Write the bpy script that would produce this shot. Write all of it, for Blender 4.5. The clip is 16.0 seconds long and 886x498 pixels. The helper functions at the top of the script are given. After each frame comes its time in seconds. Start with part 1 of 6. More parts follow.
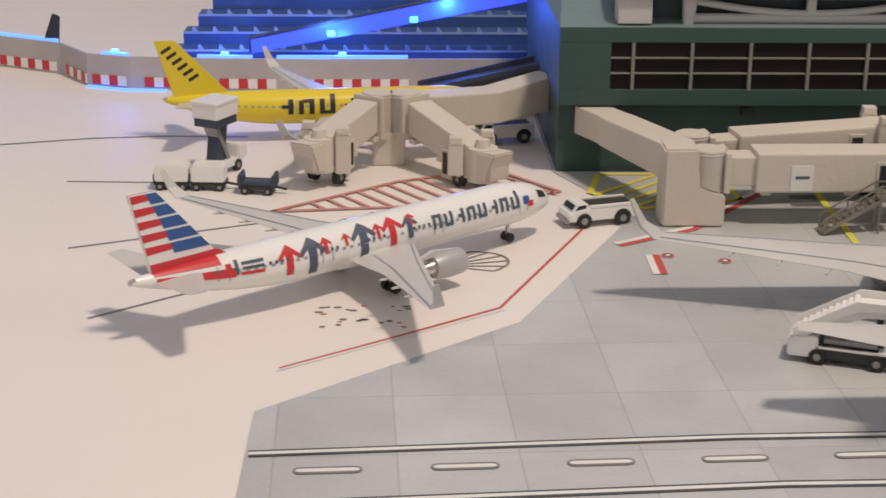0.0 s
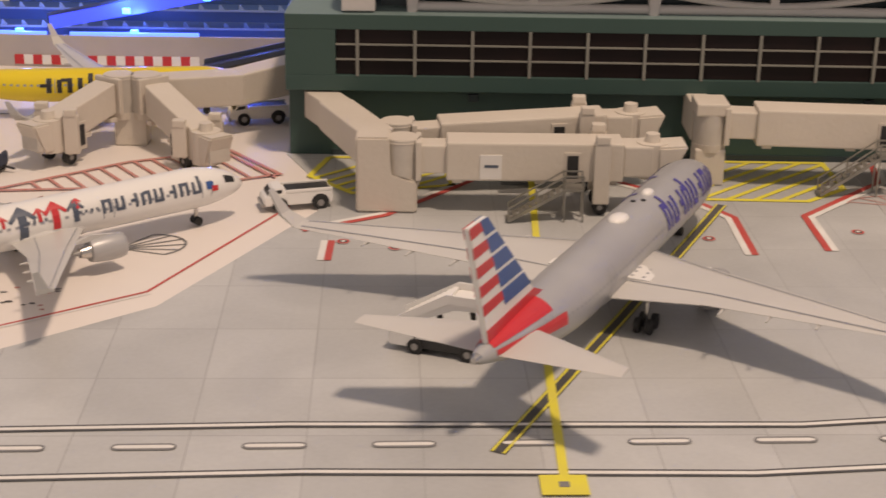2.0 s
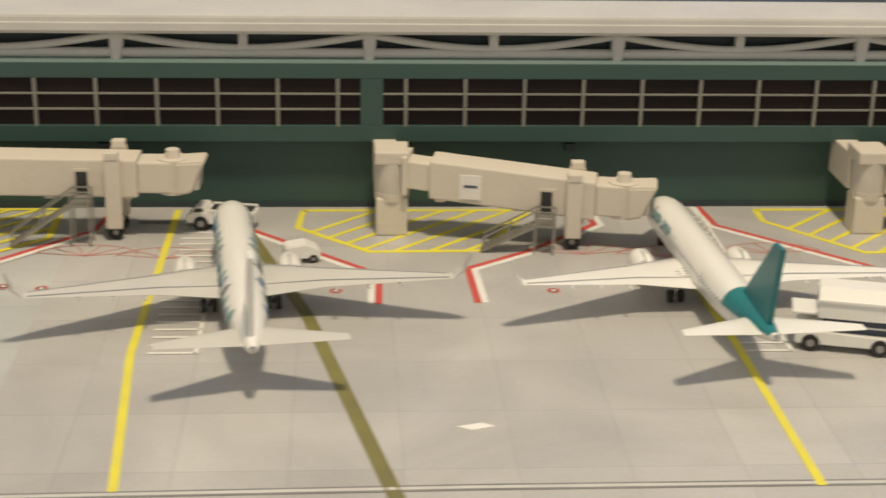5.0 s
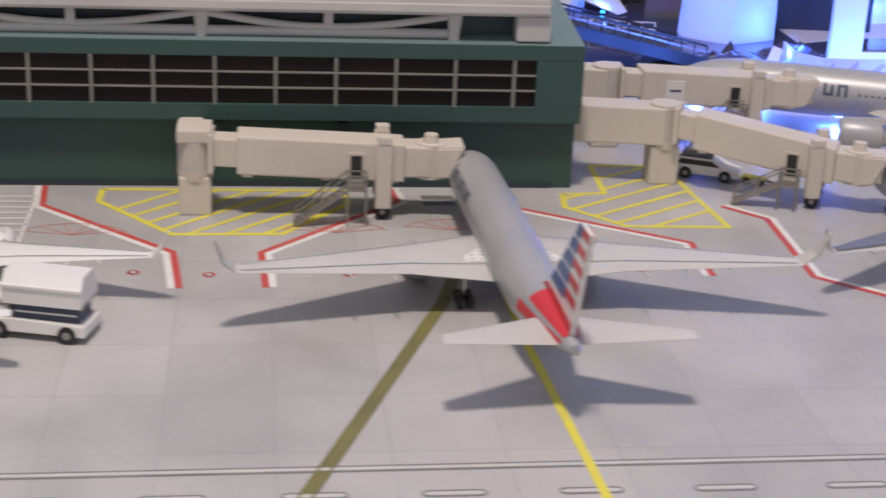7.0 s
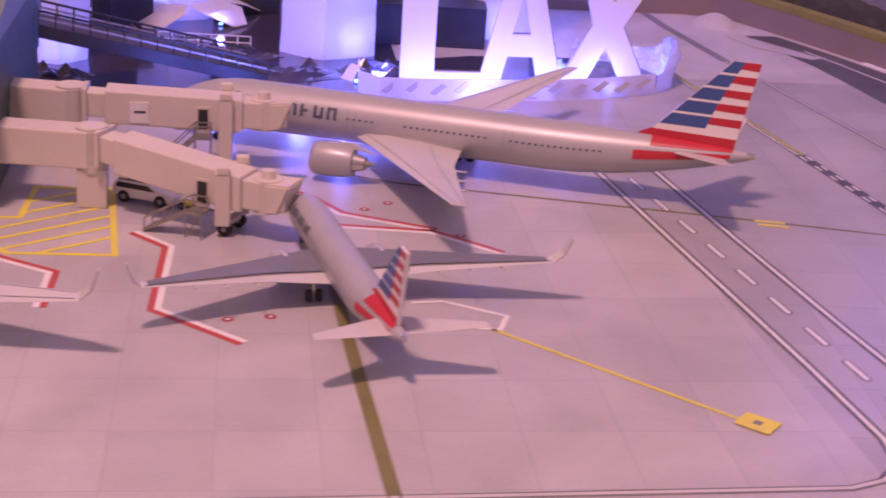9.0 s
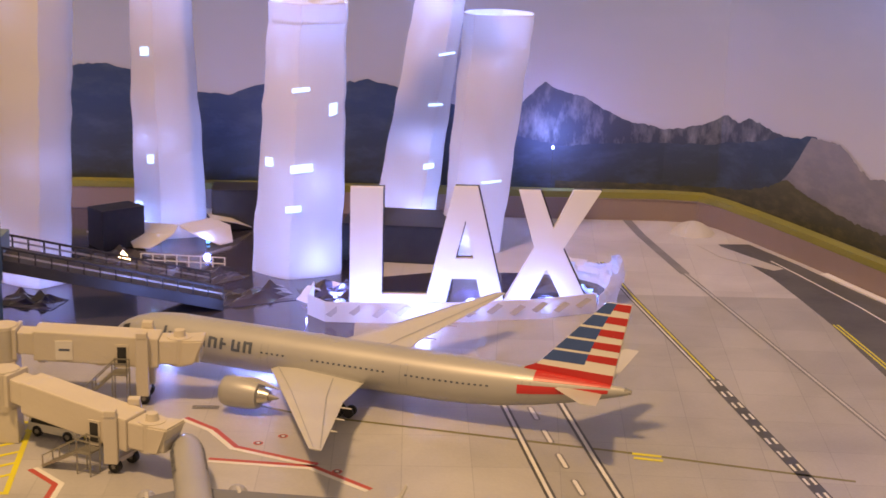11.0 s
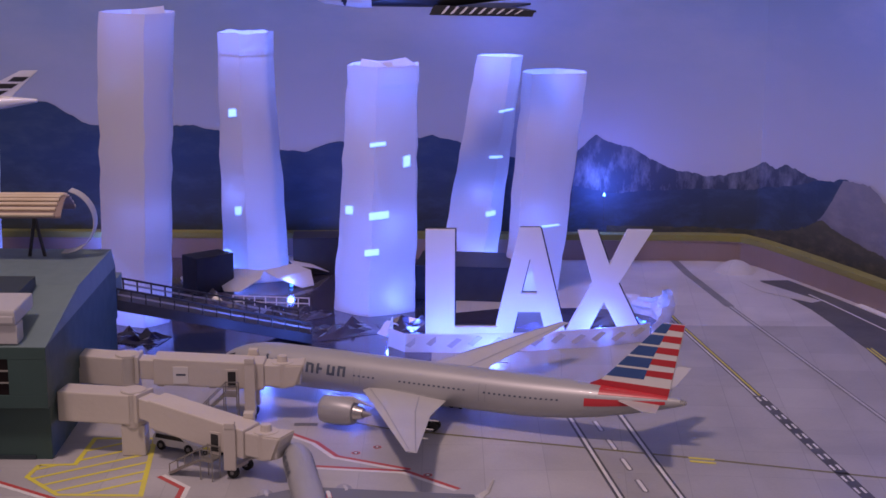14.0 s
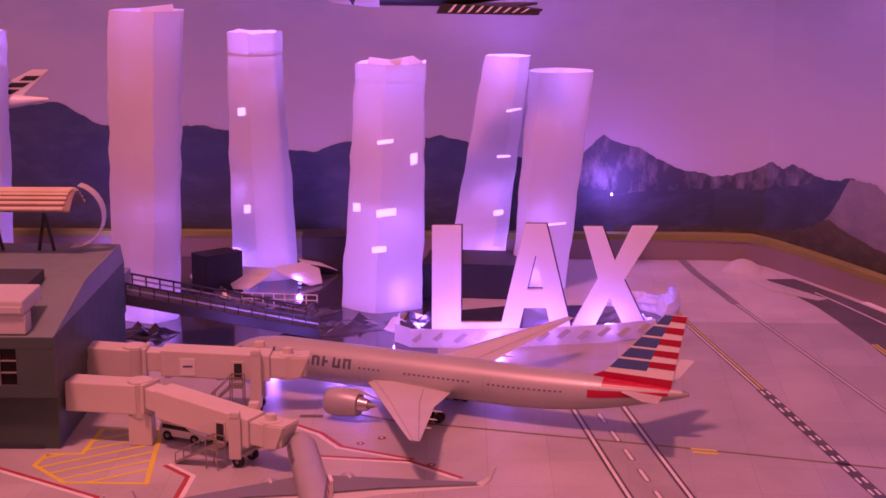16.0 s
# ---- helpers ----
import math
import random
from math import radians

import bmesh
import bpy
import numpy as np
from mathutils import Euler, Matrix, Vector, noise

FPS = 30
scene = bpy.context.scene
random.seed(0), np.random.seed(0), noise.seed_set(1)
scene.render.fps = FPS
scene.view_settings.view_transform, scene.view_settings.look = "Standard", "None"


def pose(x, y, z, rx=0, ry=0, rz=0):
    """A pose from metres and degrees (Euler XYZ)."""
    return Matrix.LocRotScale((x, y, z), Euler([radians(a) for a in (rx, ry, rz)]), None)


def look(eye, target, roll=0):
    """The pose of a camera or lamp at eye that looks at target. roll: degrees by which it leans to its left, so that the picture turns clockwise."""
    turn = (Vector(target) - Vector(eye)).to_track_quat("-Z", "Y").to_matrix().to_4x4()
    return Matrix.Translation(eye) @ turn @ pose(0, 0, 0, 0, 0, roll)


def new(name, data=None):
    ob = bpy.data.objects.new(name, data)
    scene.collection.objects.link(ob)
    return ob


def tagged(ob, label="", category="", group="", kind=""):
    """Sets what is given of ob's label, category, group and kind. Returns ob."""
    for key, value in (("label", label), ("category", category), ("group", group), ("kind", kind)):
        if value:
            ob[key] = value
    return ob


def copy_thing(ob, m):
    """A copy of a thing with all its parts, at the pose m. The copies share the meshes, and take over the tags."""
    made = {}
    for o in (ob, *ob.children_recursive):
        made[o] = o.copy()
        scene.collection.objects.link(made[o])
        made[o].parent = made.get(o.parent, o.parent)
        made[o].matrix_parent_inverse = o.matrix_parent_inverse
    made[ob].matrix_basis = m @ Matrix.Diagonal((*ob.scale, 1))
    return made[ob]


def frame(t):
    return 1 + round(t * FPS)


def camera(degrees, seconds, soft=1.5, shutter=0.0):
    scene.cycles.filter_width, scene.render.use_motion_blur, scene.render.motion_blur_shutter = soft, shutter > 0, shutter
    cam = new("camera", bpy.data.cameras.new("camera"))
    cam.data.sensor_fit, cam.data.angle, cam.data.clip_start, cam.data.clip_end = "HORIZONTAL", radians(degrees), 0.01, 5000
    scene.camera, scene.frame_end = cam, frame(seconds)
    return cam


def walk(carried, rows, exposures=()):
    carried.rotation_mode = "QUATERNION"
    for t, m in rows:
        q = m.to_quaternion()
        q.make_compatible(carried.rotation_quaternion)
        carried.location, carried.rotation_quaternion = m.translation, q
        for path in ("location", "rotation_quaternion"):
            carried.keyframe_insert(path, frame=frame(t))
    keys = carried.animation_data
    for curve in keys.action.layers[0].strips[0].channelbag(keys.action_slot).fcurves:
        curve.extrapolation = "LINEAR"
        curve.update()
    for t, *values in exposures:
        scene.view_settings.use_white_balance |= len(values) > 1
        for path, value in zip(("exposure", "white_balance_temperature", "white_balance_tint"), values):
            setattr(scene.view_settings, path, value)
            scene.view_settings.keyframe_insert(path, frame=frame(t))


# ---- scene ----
cam = camera(32.0, 16.0, soft=1.6, shutter=0.35)
PATH = [
    (0, look((-0.05485, -0.39891, 0.11592), (-0.04693, -0.11524, 0.01862), 0.51)),
    (0.5, look((-0.03901, -0.40278, 0.11858), (-0.03099, -0.11955, 0.02000), 0.58)),
    (1, look((-0.01872, -0.40300, 0.12286), (-0.01190, -0.12074, 0.02147), 0.51)),
    (1.5, look((0.00502, -0.40548, 0.12313), (0.00900, -0.12429, 0.01867), 0.79)),
    (2, look((0.02846, -0.40796, 0.12694), (0.02939, -0.12709, 0.02153), 0.92)),
    (2.5, look((0.05387, -0.40983, 0.13106), (0.05417, -0.12938, 0.02452), 0.70)),
    (3, look((0.08151, -0.41224, 0.13177), (0.08248, -0.13134, 0.02644), 0.40)),
    (3.2, look((0.09241, -0.41312, 0.13200), (0.09457, -0.13184, 0.02770), 0.49)),
    (5.3, look((0.23114, -0.38707, 0.13096), (0.25276, -0.10583, 0.02879), 1.23)),
    (5.5, look((0.24590, -0.38513, 0.12947), (0.26930, -0.10437, 0.02640), 1.35)),
    (6, look((0.28208, -0.38324, 0.13434), (0.31080, -0.10400, 0.02851), 1.74)),
    (6.5, look((0.31860, -0.38707, 0.13450), (0.35248, -0.10851, 0.02840), 2.32)),
    (7, look((0.35927, -0.38860, 0.13073), (0.39556, -0.11006, 0.02540), 2.67)),
    (7.5, look((0.40070, -0.38648, 0.12788), (0.43781, -0.10832, 0.02181), 2.84)),
    (8, look((0.44057, -0.38474, 0.13587), (0.48045, -0.10715, 0.02931), 2.80)),
    (8.5, look((0.47246, -0.38575, 0.14300), (0.51470, -0.10908, 0.03498), 3.37)),
    (9, look((0.51044, -0.39602, 0.14431), (0.54991, -0.11825, 0.03807), 3.83)),
    (9.3, look((0.53478, -0.39629, 0.14854), (0.57061, -0.11709, 0.04481), 3.94)),
    (9.5, look((0.55165, -0.39588, 0.16105), (0.58482, -0.11557, 0.05942), 4.07)),
    (10, look((0.586, -0.396, 0.177), (0.6062, -0.1119, 0.0835), 1.9)),
    (10.2, look((0.58480, -0.39699, 0.17960), (0.60309, -0.11138, 0.08965), 2.09)),
    (12.3, look((0.59645, -0.46838, 0.18325), (0.58938, -0.17691, 0.11259), -0.72)),
    (12.5, look((0.59007, -0.47063, 0.18087), (0.58532, -0.17873, 0.11177), -0.58)),
    (13, look((0.57864, -0.47505, 0.18499), (0.57788, -0.18315, 0.11575), -0.05)),
    (13.5, look((0.57380, -0.48143, 0.18945), (0.57409, -0.18956, 0.12010), 0.09)),
    (14, look((0.57514, -0.48258, 0.18771), (0.57484, -0.19059, 0.11883), 0.22)),
    (14.5, look((0.57856, -0.48491, 0.18480), (0.57766, -0.19264, 0.11711), 0.25)),
    (15, look((0.57622, -0.48718, 0.18482), (0.57483, -0.19484, 0.11747), 0.03)),
    (15.5, look((0.57660, -0.49117, 0.18070), (0.57542, -0.19842, 0.11518), 0.16)),
    (16, look((0.57930, -0.48822, 0.18160), (0.57585, -0.19568, 0.11524), 0.13)),
]
EXPOSURES = [
    (0.0, -0.02, 6250, 9), (1.5, -0.1, 6700, 17), (3.2, 0.0, 8000, 9), (5.3, 0.2, 6700, -1), (6.5, 0.1, 5900, 2), (7.5, -0.17, 5550, 23), (8.0, -0.35, 5000, 28), (8.5, -0.3, 5500, 50),
    (9.0, -0.22, 7500, 84), (9.5, -0.37, 8600, 118), (10.0, -0.42, 18000, 142), (10.2, -0.35, 18000, 130), (12.3, 0.0, 8900, -124), (12.5, 0.0, 8700, -119),
    (13.0, -0.15, 6700, -82), (13.5, -0.55, 6300, -14), (14.0, -0.85, 6250, 42), (14.5, -1.2, 5950, 107), (15.0, -1.22, 6600, 155), (15.5, -1.08, 8200, 182), (16.0, -0.88, 11000, 193)]
walk(cam, PATH, EXPOSURES)

# ---- world and lights ----
U = 0.01  # the table is laid out in centimetres

world = bpy.data.worlds.new("room")
world.use_nodes = True
scene.world = world
world.node_tree.nodes["Background"].inputs[0].default_value = (0.95, 0.86, 0.84, 1)
world.node_tree.nodes["Background"].inputs[1].default_value = 0.44

LED = (0.08, 0.20, 1.0)


def area_lamp(name, x, y, z, size, watts, colour, target):
    data = bpy.data.lights.new(name, "AREA")
    data.shape, data.size, data.energy, data.color = "DISK", size * U, watts, colour
    ob = new(name, data)
    ob.matrix_world = look((x * U, y * U, z * U), (target[0] * U, target[1] * U, target[2] * U))
    return tagged(ob, kind="structure")


def led(name, x, y, z, watts, radius=0.3):
    data = bpy.data.lights.new(name, "POINT")
    data.energy, data.color, data.shadow_soft_size = watts * 0.38, LED, radius * U
    ob = new(name, data)
    ob.location = (x * U, y * U, z * U)
    return tagged(ob, kind="structure")


area_lamp("ceiling_lamp", 29, -36, 106, 13, 9.4, (1.0, 0.82, 0.66), (32, -20, 0))


# ---- materials ----
def material(name, colour, rough=0.5, metal=0.0, second=None, scale=30.0, amount=0.5, bump=0.0, fine=None, coat=0.0,
             translucent=0.0, emit=0.0, emit_colour=None, vary=0.0):
    m = bpy.data.materials.new(name)
    m.use_nodes = True
    n, l = m.node_tree.nodes, m.node_tree.links
    b = n["Principled BSDF"]
    b.inputs["Roughness"].default_value, b.inputs["Metallic"].default_value = rough, metal
    b.inputs["Coat Weight"].default_value = coat
    b.inputs["Base Color"].default_value = (*colour, 1)
    coords = n.new("ShaderNodeTexCoord")
    if second:
        a = n.new("ShaderNodeTexNoise")
        a.inputs["Scale"].default_value, a.inputs["Detail"].default_value = scale, 5
        l.new(coords.outputs["Object"], a.inputs["Vector"])
        ramp = n.new("ShaderNodeMapRange")
        ramp.inputs[1].default_value, ramp.inputs[2].default_value = 0.5 - amount / 2, 0.5 + amount / 2
        l.new(a.outputs[0], ramp.inputs[0])
        mix = n.new("ShaderNodeMix")
        mix.data_type = "RGBA"
        mix.inputs[6].default_value, mix.inputs[7].default_value = (*colour, 1), (*second, 1)
        l.new(ramp.outputs[0], mix.inputs[0])
        l.new(mix.outputs[2], b.inputs["Base Color"])
    if bump:
        f = n.new("ShaderNodeTexNoise")
        f.inputs["Scale"].default_value, f.inputs["Detail"].default_value = fine or scale * 8, 4
        l.new(coords.outputs["Object"], f.inputs["Vector"])
        k = n.new("ShaderNodeBump")
        k.inputs["Strength"].default_value, k.inputs["Distance"].default_value = bump, 0.0004
        l.new(f.outputs[0], k.inputs["Height"])
        l.new(k.outputs[0], b.inputs["Normal"])
        rr = n.new("ShaderNodeMapRange")
        rr.inputs[3].default_value, rr.inputs[4].default_value = max(0.02, rough - 0.1), min(1, rough + 0.1)
        l.new(f.outputs[0], rr.inputs[0])
        l.new(rr.outputs[0], b.inputs["Roughness"])
    if emit:
        b.inputs["Emission Color"].default_value = (*(emit_colour or colour), 1)
        b.inputs["Emission Strength"].default_value = emit
    if translucent:
        t = n.new("ShaderNodeBsdfTranslucent")
        t.inputs[0].default_value = (*colour, 1)
        mixs = n.new("ShaderNodeMixShader")
        mixs.inputs[0].default_value = translucent
        l.new(b.outputs[0], mixs.inputs[1])
        l.new(t.outputs[0], mixs.inputs[2])
        l.new(mixs.outputs[0], n["Material Output"].inputs[0])
    return m


def concrete(name, base, dark, joint, sx, sy, ox, oy, turn=0.0):
    """Printed apron sheet: slabs with thin joint lines, slab tone differences, stains and fine grain."""
    m = bpy.data.materials.new(name)
    m.use_nodes = True
    n, l = m.node_tree.nodes, m.node_tree.links
    b = n["Principled BSDF"]
    coords = n.new("ShaderNodeTexCoord")
    mp = n.new("ShaderNodeMapping")
    mp.inputs["Location"].default_value = (ox * U, oy * U, 0)
    mp.inputs["Rotation"].default_value = (0, 0, radians(turn))
    l.new(coords.outputs["Object"], mp.inputs[0])
    br = n.new("ShaderNodeTexBrick")
    br.offset, br.squash = 0.0, 1.0
    br.inputs["Scale"].default_value = 1.0
    br.inputs["Brick Width"].default_value, br.inputs["Row Height"].default_value = sx * U, sy * U
    br.inputs["Mortar Size"].default_value, br.inputs["Mortar Smooth"].default_value = 0.00016, 0.8
    br.inputs["Color1"].default_value, br.inputs["Color2"].default_value = (*base, 1), (*[c * 0.88 for c in base], 1)
    br.inputs["Mortar"].default_value = (*joint, 1)
    l.new(mp.outputs[0], br.inputs["Vector"])
    big = n.new("ShaderNodeTexNoise")
    big.inputs["Scale"].default_value, big.inputs["Detail"].default_value = 11, 9
    l.new(coords.outputs["Object"], big.inputs["Vector"])
    r1 = n.new("ShaderNodeMapRange")
    r1.inputs[1].default_value, r1.inputs[2].default_value, r1.inputs[4].default_value = 0.42, 0.72, 0.75
    l.new(big.outputs[0], r1.inputs[0])
    mix = n.new("ShaderNodeMix")
    mix.data_type = "RGBA"
    mix.inputs[7].default_value = (*dark, 1)
    l.new(r1.outputs[0], mix.inputs[0])
    l.new(br.outputs[0], mix.inputs[6])
    grain = n.new("ShaderNodeTexNoise")
    grain.inputs["Scale"].default_value, grain.inputs["Detail"].default_value = 900, 3
    l.new(coords.outputs["Object"], grain.inputs["Vector"])
    g = n.new("ShaderNodeMapRange")
    g.inputs[3].default_value, g.inputs[4].default_value = 0.93, 1.07
    l.new(grain.outputs[0], g.inputs[0])
    mul = n.new("ShaderNodeMix")
    mul.data_type, mul.blend_type = "RGBA", "MULTIPLY"
    mul.inputs[0].default_value = 1
    l.new(mix.outputs[2], mul.inputs[6])
    l.new(g.outputs[0], mul.inputs[7])
    wide = n.new("ShaderNodeTexNoise")
    wide.inputs["Scale"].default_value, wide.inputs["Detail"].default_value, wide.inputs["Distortion"].default_value = 26, 6, 0.8
    l.new(coords.outputs["Object"], wide.inputs["Vector"])
    wr = n.new("ShaderNodeMapRange")
    wr.inputs[1].default_value, wr.inputs[2].default_value, wr.inputs[3].default_value, wr.inputs[4].default_value = 0.35, 0.68, 1.06, 0.86
    l.new(wide.outputs[0], wr.inputs[0])
    blot = n.new("ShaderNodeMix")
    blot.data_type, blot.blend_type = "RGBA", "MULTIPLY"
    blot.inputs[0].default_value = 1
    l.new(mul.outputs[2], blot.inputs[6])
    l.new(wr.outputs[0], blot.inputs[7])
    l.new(blot.outputs[2], b.inputs["Base Color"])
    k = n.new("ShaderNodeBump")
    k.inputs["Strength"].default_value, k.inputs["Distance"].default_value = 0.15, 0.0003
    l.new(grain.outputs[0], k.inputs["Height"])
    l.new(k.outputs[0], b.inputs["Normal"])
    rr = n.new("ShaderNodeMapRange")
    rr.inputs[3].default_value, rr.inputs[4].default_value = 0.27, 0.50
    l.new(big.outputs[0], rr.inputs[0])
    l.new(rr.outputs[0], b.inputs["Roughness"])
    return m


M = {
    "apron": concrete("apron_print", (0.53, 0.54, 0.535), (0.42, 0.43, 0.43), (0.33, 0.33, 0.33), 2.05, 2.35, 0.0, 0.0, -2.0),
    "apron2": concrete("apron_print_two", (0.50, 0.49, 0.48), (0.40, 0.39, 0.39), (0.33, 0.33, 0.33), 2.05, 2.35, 0.6, 0.4, 0.0),
    "apron4": concrete("far_apron_print", (0.56, 0.54, 0.52), (0.47, 0.45, 0.44), (0.40, 0.39, 0.38), 2.05, 2.35, 0.2, 0.9, 4.0),
    "apron3": concrete("taxiway_print", (0.42, 0.41, 0.395), (0.32, 0.31, 0.30), (0.27, 0.27, 0.26), 2.05, 2.35, 0.2, 0.9, 4.0),
    "paper_mat": material("white_mat", (0.82, 0.77, 0.72), 0.5, second=(0.73, 0.68, 0.64), scale=9, bump=0.15),
    "asphalt": material("asphalt_print", (0.07, 0.07, 0.075), 0.6, second=(0.12, 0.12, 0.12), scale=40, bump=0.3),
    "foil": material("dark_glossy_sheet", (0.030, 0.028, 0.045), 0.14, second=(0.06, 0.05, 0.08), scale=14, bump=0.1, coat=0.4),
    "white_line": material("white_print", (0.80, 0.79, 0.76), 0.5, second=(0.66, 0.65, 0.62), scale=120),
    "worn_white": material("worn_white_print", (0.58, 0.57, 0.55), 0.5, second=(0.48, 0.47, 0.46), scale=120),
    "red_line": material("red_print", (0.52, 0.06, 0.05), 0.5, second=(0.50, 0.10, 0.09), scale=120),
    "pale_red": material("faded_red_print", (0.56, 0.20, 0.17), 0.5, second=(0.54, 0.30, 0.27), scale=120),
    "yellow_line": material("yellow_print", (0.76, 0.69, 0.05), 0.5, second=(0.66, 0.59, 0.10), scale=120),
    "dull_yellow": material("dull_yellow_print", (0.22, 0.20, 0.06), 0.5, second=(0.15, 0.14, 0.06), scale=90),
    "black_line": material("black_print", (0.05, 0.05, 0.05), 0.5, second=(0.10, 0.10, 0.10), scale=90),
    "grey_line": material("grey_print", (0.16, 0.16, 0.16), 0.5, second=(0.24, 0.24, 0.24), scale=90),
    "green": material("terminal_green_paint", (0.038, 0.082, 0.072), 0.5, second=(0.032, 0.070, 0.062), scale=22, bump=0.12),
    "green_light": material("terminal_grey_green", (0.17, 0.24, 0.235), 0.5, second=(0.14, 0.20, 0.20), scale=22, bump=0.12),
    "green_dark": material("terminal_base_and_recess_shade", (0.022, 0.035, 0.045), 0.5, second=(0.03, 0.05, 0.055), scale=22),
    "window": material("dark_window", (0.014, 0.012, 0.013), 0.28, second=(0.022, 0.014, 0.014), scale=60),
    "mullion": material("mullion_grey", (0.24, 0.24, 0.21), 0.55, second=(0.19, 0.19, 0.17), scale=80),
    "cream": material("cream_resin", (0.64, 0.59, 0.515), 0.55, second=(0.58, 0.525, 0.45), scale=45, bump=0.25, fine=700),
    "resin_white": material("grey_white_resin", (0.56, 0.55, 0.53), 0.5, second=(0.48, 0.47, 0.46), scale=45, bump=0.2, fine=600),
    "resin_grey": material("bellows_grey", (0.58, 0.54, 0.48), 0.6, second=(0.48, 0.45, 0.40), scale=160, bump=0.2),
    "stair_metal": material("etched_metal", (0.34, 0.33, 0.30), 0.38, 0.6, second=(0.26, 0.25, 0.22), scale=200),
    "canopy": material("canopy_ribs", (0.80, 0.68, 0.50), 0.4, 0.1, second=(0.70, 0.56, 0.38), scale=60),
    "paper": material("white_paper", (0.84, 0.82, 0.80), 0.7, second=(0.78, 0.76, 0.74), scale=18, bump=0.45, fine=95, translucent=0.42),
    "card": material("white_card", (0.80, 0.79, 0.77), 0.6, second=(0.74, 0.73, 0.72), scale=30, bump=0.1),
    "silver": material("silver_paint", (0.45, 0.45, 0.445), 0.40, 0.2, second=(0.40, 0.40, 0.41), scale=70, coat=0.1),
    "wing_grey": material("wing_grey_paint", (0.58, 0.57, 0.54), 0.42, second=(0.52, 0.51, 0.49), scale=60),
    "wing_dark": material("wing_panel_grey", (0.30, 0.31, 0.33), 0.45, second=(0.34, 0.35, 0.37), scale=60),
    "wing_slate": material("wing_slate_grey", (0.15, 0.16, 0.19), 0.45, second=(0.19, 0.20, 0.23), scale=60),
    "white_paint": material("white_gloss_paint", (0.82, 0.81, 0.78), 0.30, second=(0.78, 0.77, 0.74), scale=60, coat=0.3),
    "yellow_paint": material("yellow_gloss_paint", (0.80, 0.62, 0.02), 0.32, second=(0.76, 0.58, 0.02), scale=60, coat=0.3),
    "red_paint": material("red_gloss_paint", (0.60, 0.035, 0.045), 0.35, second=(0.54, 0.035, 0.04), scale=90),
    "blue_paint": material("navy_gloss_paint", (0.04, 0.11, 0.33), 0.35, second=(0.035, 0.09, 0.27), scale=90),
    "teal_paint": material("teal_gloss_paint", (0.02, 0.20, 0.22), 0.35, second=(0.02, 0.16, 0.18), scale=90),
    "leaf_teal": material("leaf_teal_paint", (0.05, 0.30, 0.33), 0.4, second=(0.05, 0.22, 0.16), scale=400),
    "leaf_blue": material("leaf_blue_paint", (0.08, 0.24, 0.42), 0.4, second=(0.05, 0.20, 0.36), scale=400),
    "title_grey": material("title_grey_blue", (0.07, 0.09, 0.13), 0.4, second=(0.09, 0.11, 0.15), scale=200),
    "title_blue": material("title_violet_blue", (0.06, 0.05, 0.32), 0.4, second=(0.08, 0.07, 0.28), scale=200),
    "black": material("black_plastic", (0.018, 0.018, 0.020), 0.45, second=(0.03, 0.03, 0.03), scale=200),
    "tyre": material("black_rubber", (0.016, 0.016, 0.016), 0.75, second=(0.03, 0.03, 0.03), scale=300),
    "hub": material("grey_hub", (0.35, 0.34, 0.33), 0.4, 0.4, second=(0.28, 0.27, 0.26), scale=300),
    "navy": material("dark_blue_plastic", (0.035, 0.05, 0.085), 0.45, second=(0.05, 0.06, 0.09), scale=200),
    "metal": material("bare_metal", (0.62, 0.60, 0.56), 0.25, 0.9, second=(0.5, 0.48, 0.46), scale=120),
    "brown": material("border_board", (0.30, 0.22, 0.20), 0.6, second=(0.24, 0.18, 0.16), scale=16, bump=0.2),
    "yellow_trim": material("yellow_trim", (0.27, 0.25, 0.05), 0.6, second=(0.16, 0.17, 0.05), scale=30),
    "blue_plastic": material("blue_seat_plastic", (0.035, 0.075, 0.22), 0.4, second=(0.05, 0.10, 0.26), scale=25, bump=0.1),
    "seat_mark": material("pale_blue_plastic", (0.30, 0.40, 0.58), 0.5, second=(0.24, 0.34, 0.52), scale=60),
    "led_on": material("lit_diode", (0.3, 0.5, 1.0), 0.4, emit=4.5, emit_colour=(0.04, 0.36, 1.0)),
    "led_strip": material("lit_strip", (0.1, 0.2, 0.8), 0.4, emit=2.4, emit_colour=(0.09, 0.22, 1.0)),
    "lit_band": material("lit_blue_band", (0.05, 0.12, 0.7), 0.4, emit=1.1, emit_colour=(0.05, 0.07, 1.0)),
    "cut_glow": material("cut_glow_plate", (0.4, 0.5, 1.0), 0.5, emit=4.0, emit_colour=(0.16, 0.40, 1.0)),
    "pink_panel": material("patterned_card_grey", (0.55, 0.52, 0.52), 0.5, second=(0.45, 0.42, 0.43), scale=60),
    "sign": material("sign_white", (0.76, 0.74, 0.70), 0.5, second=(0.70, 0.68, 0.65), scale=90),
    "barrier_card": material("grey_card", (0.52, 0.48, 0.46), 0.6, second=(0.42, 0.39, 0.38), scale=40, bump=0.1),
    "clear": None,
}
glass = bpy.data.materials.new("clear_plastic")
glass.use_nodes = True
gb = glass.node_tree.nodes["Principled BSDF"]
gb.inputs["Transmission Weight"].default_value, gb.inputs["Roughness"].default_value = 0.9, 0.12
gb.inputs["Base Color"].default_value, gb.inputs["IOR"].default_value = (0.9, 0.92, 0.95, 1), 1.3
M["clear"] = glass
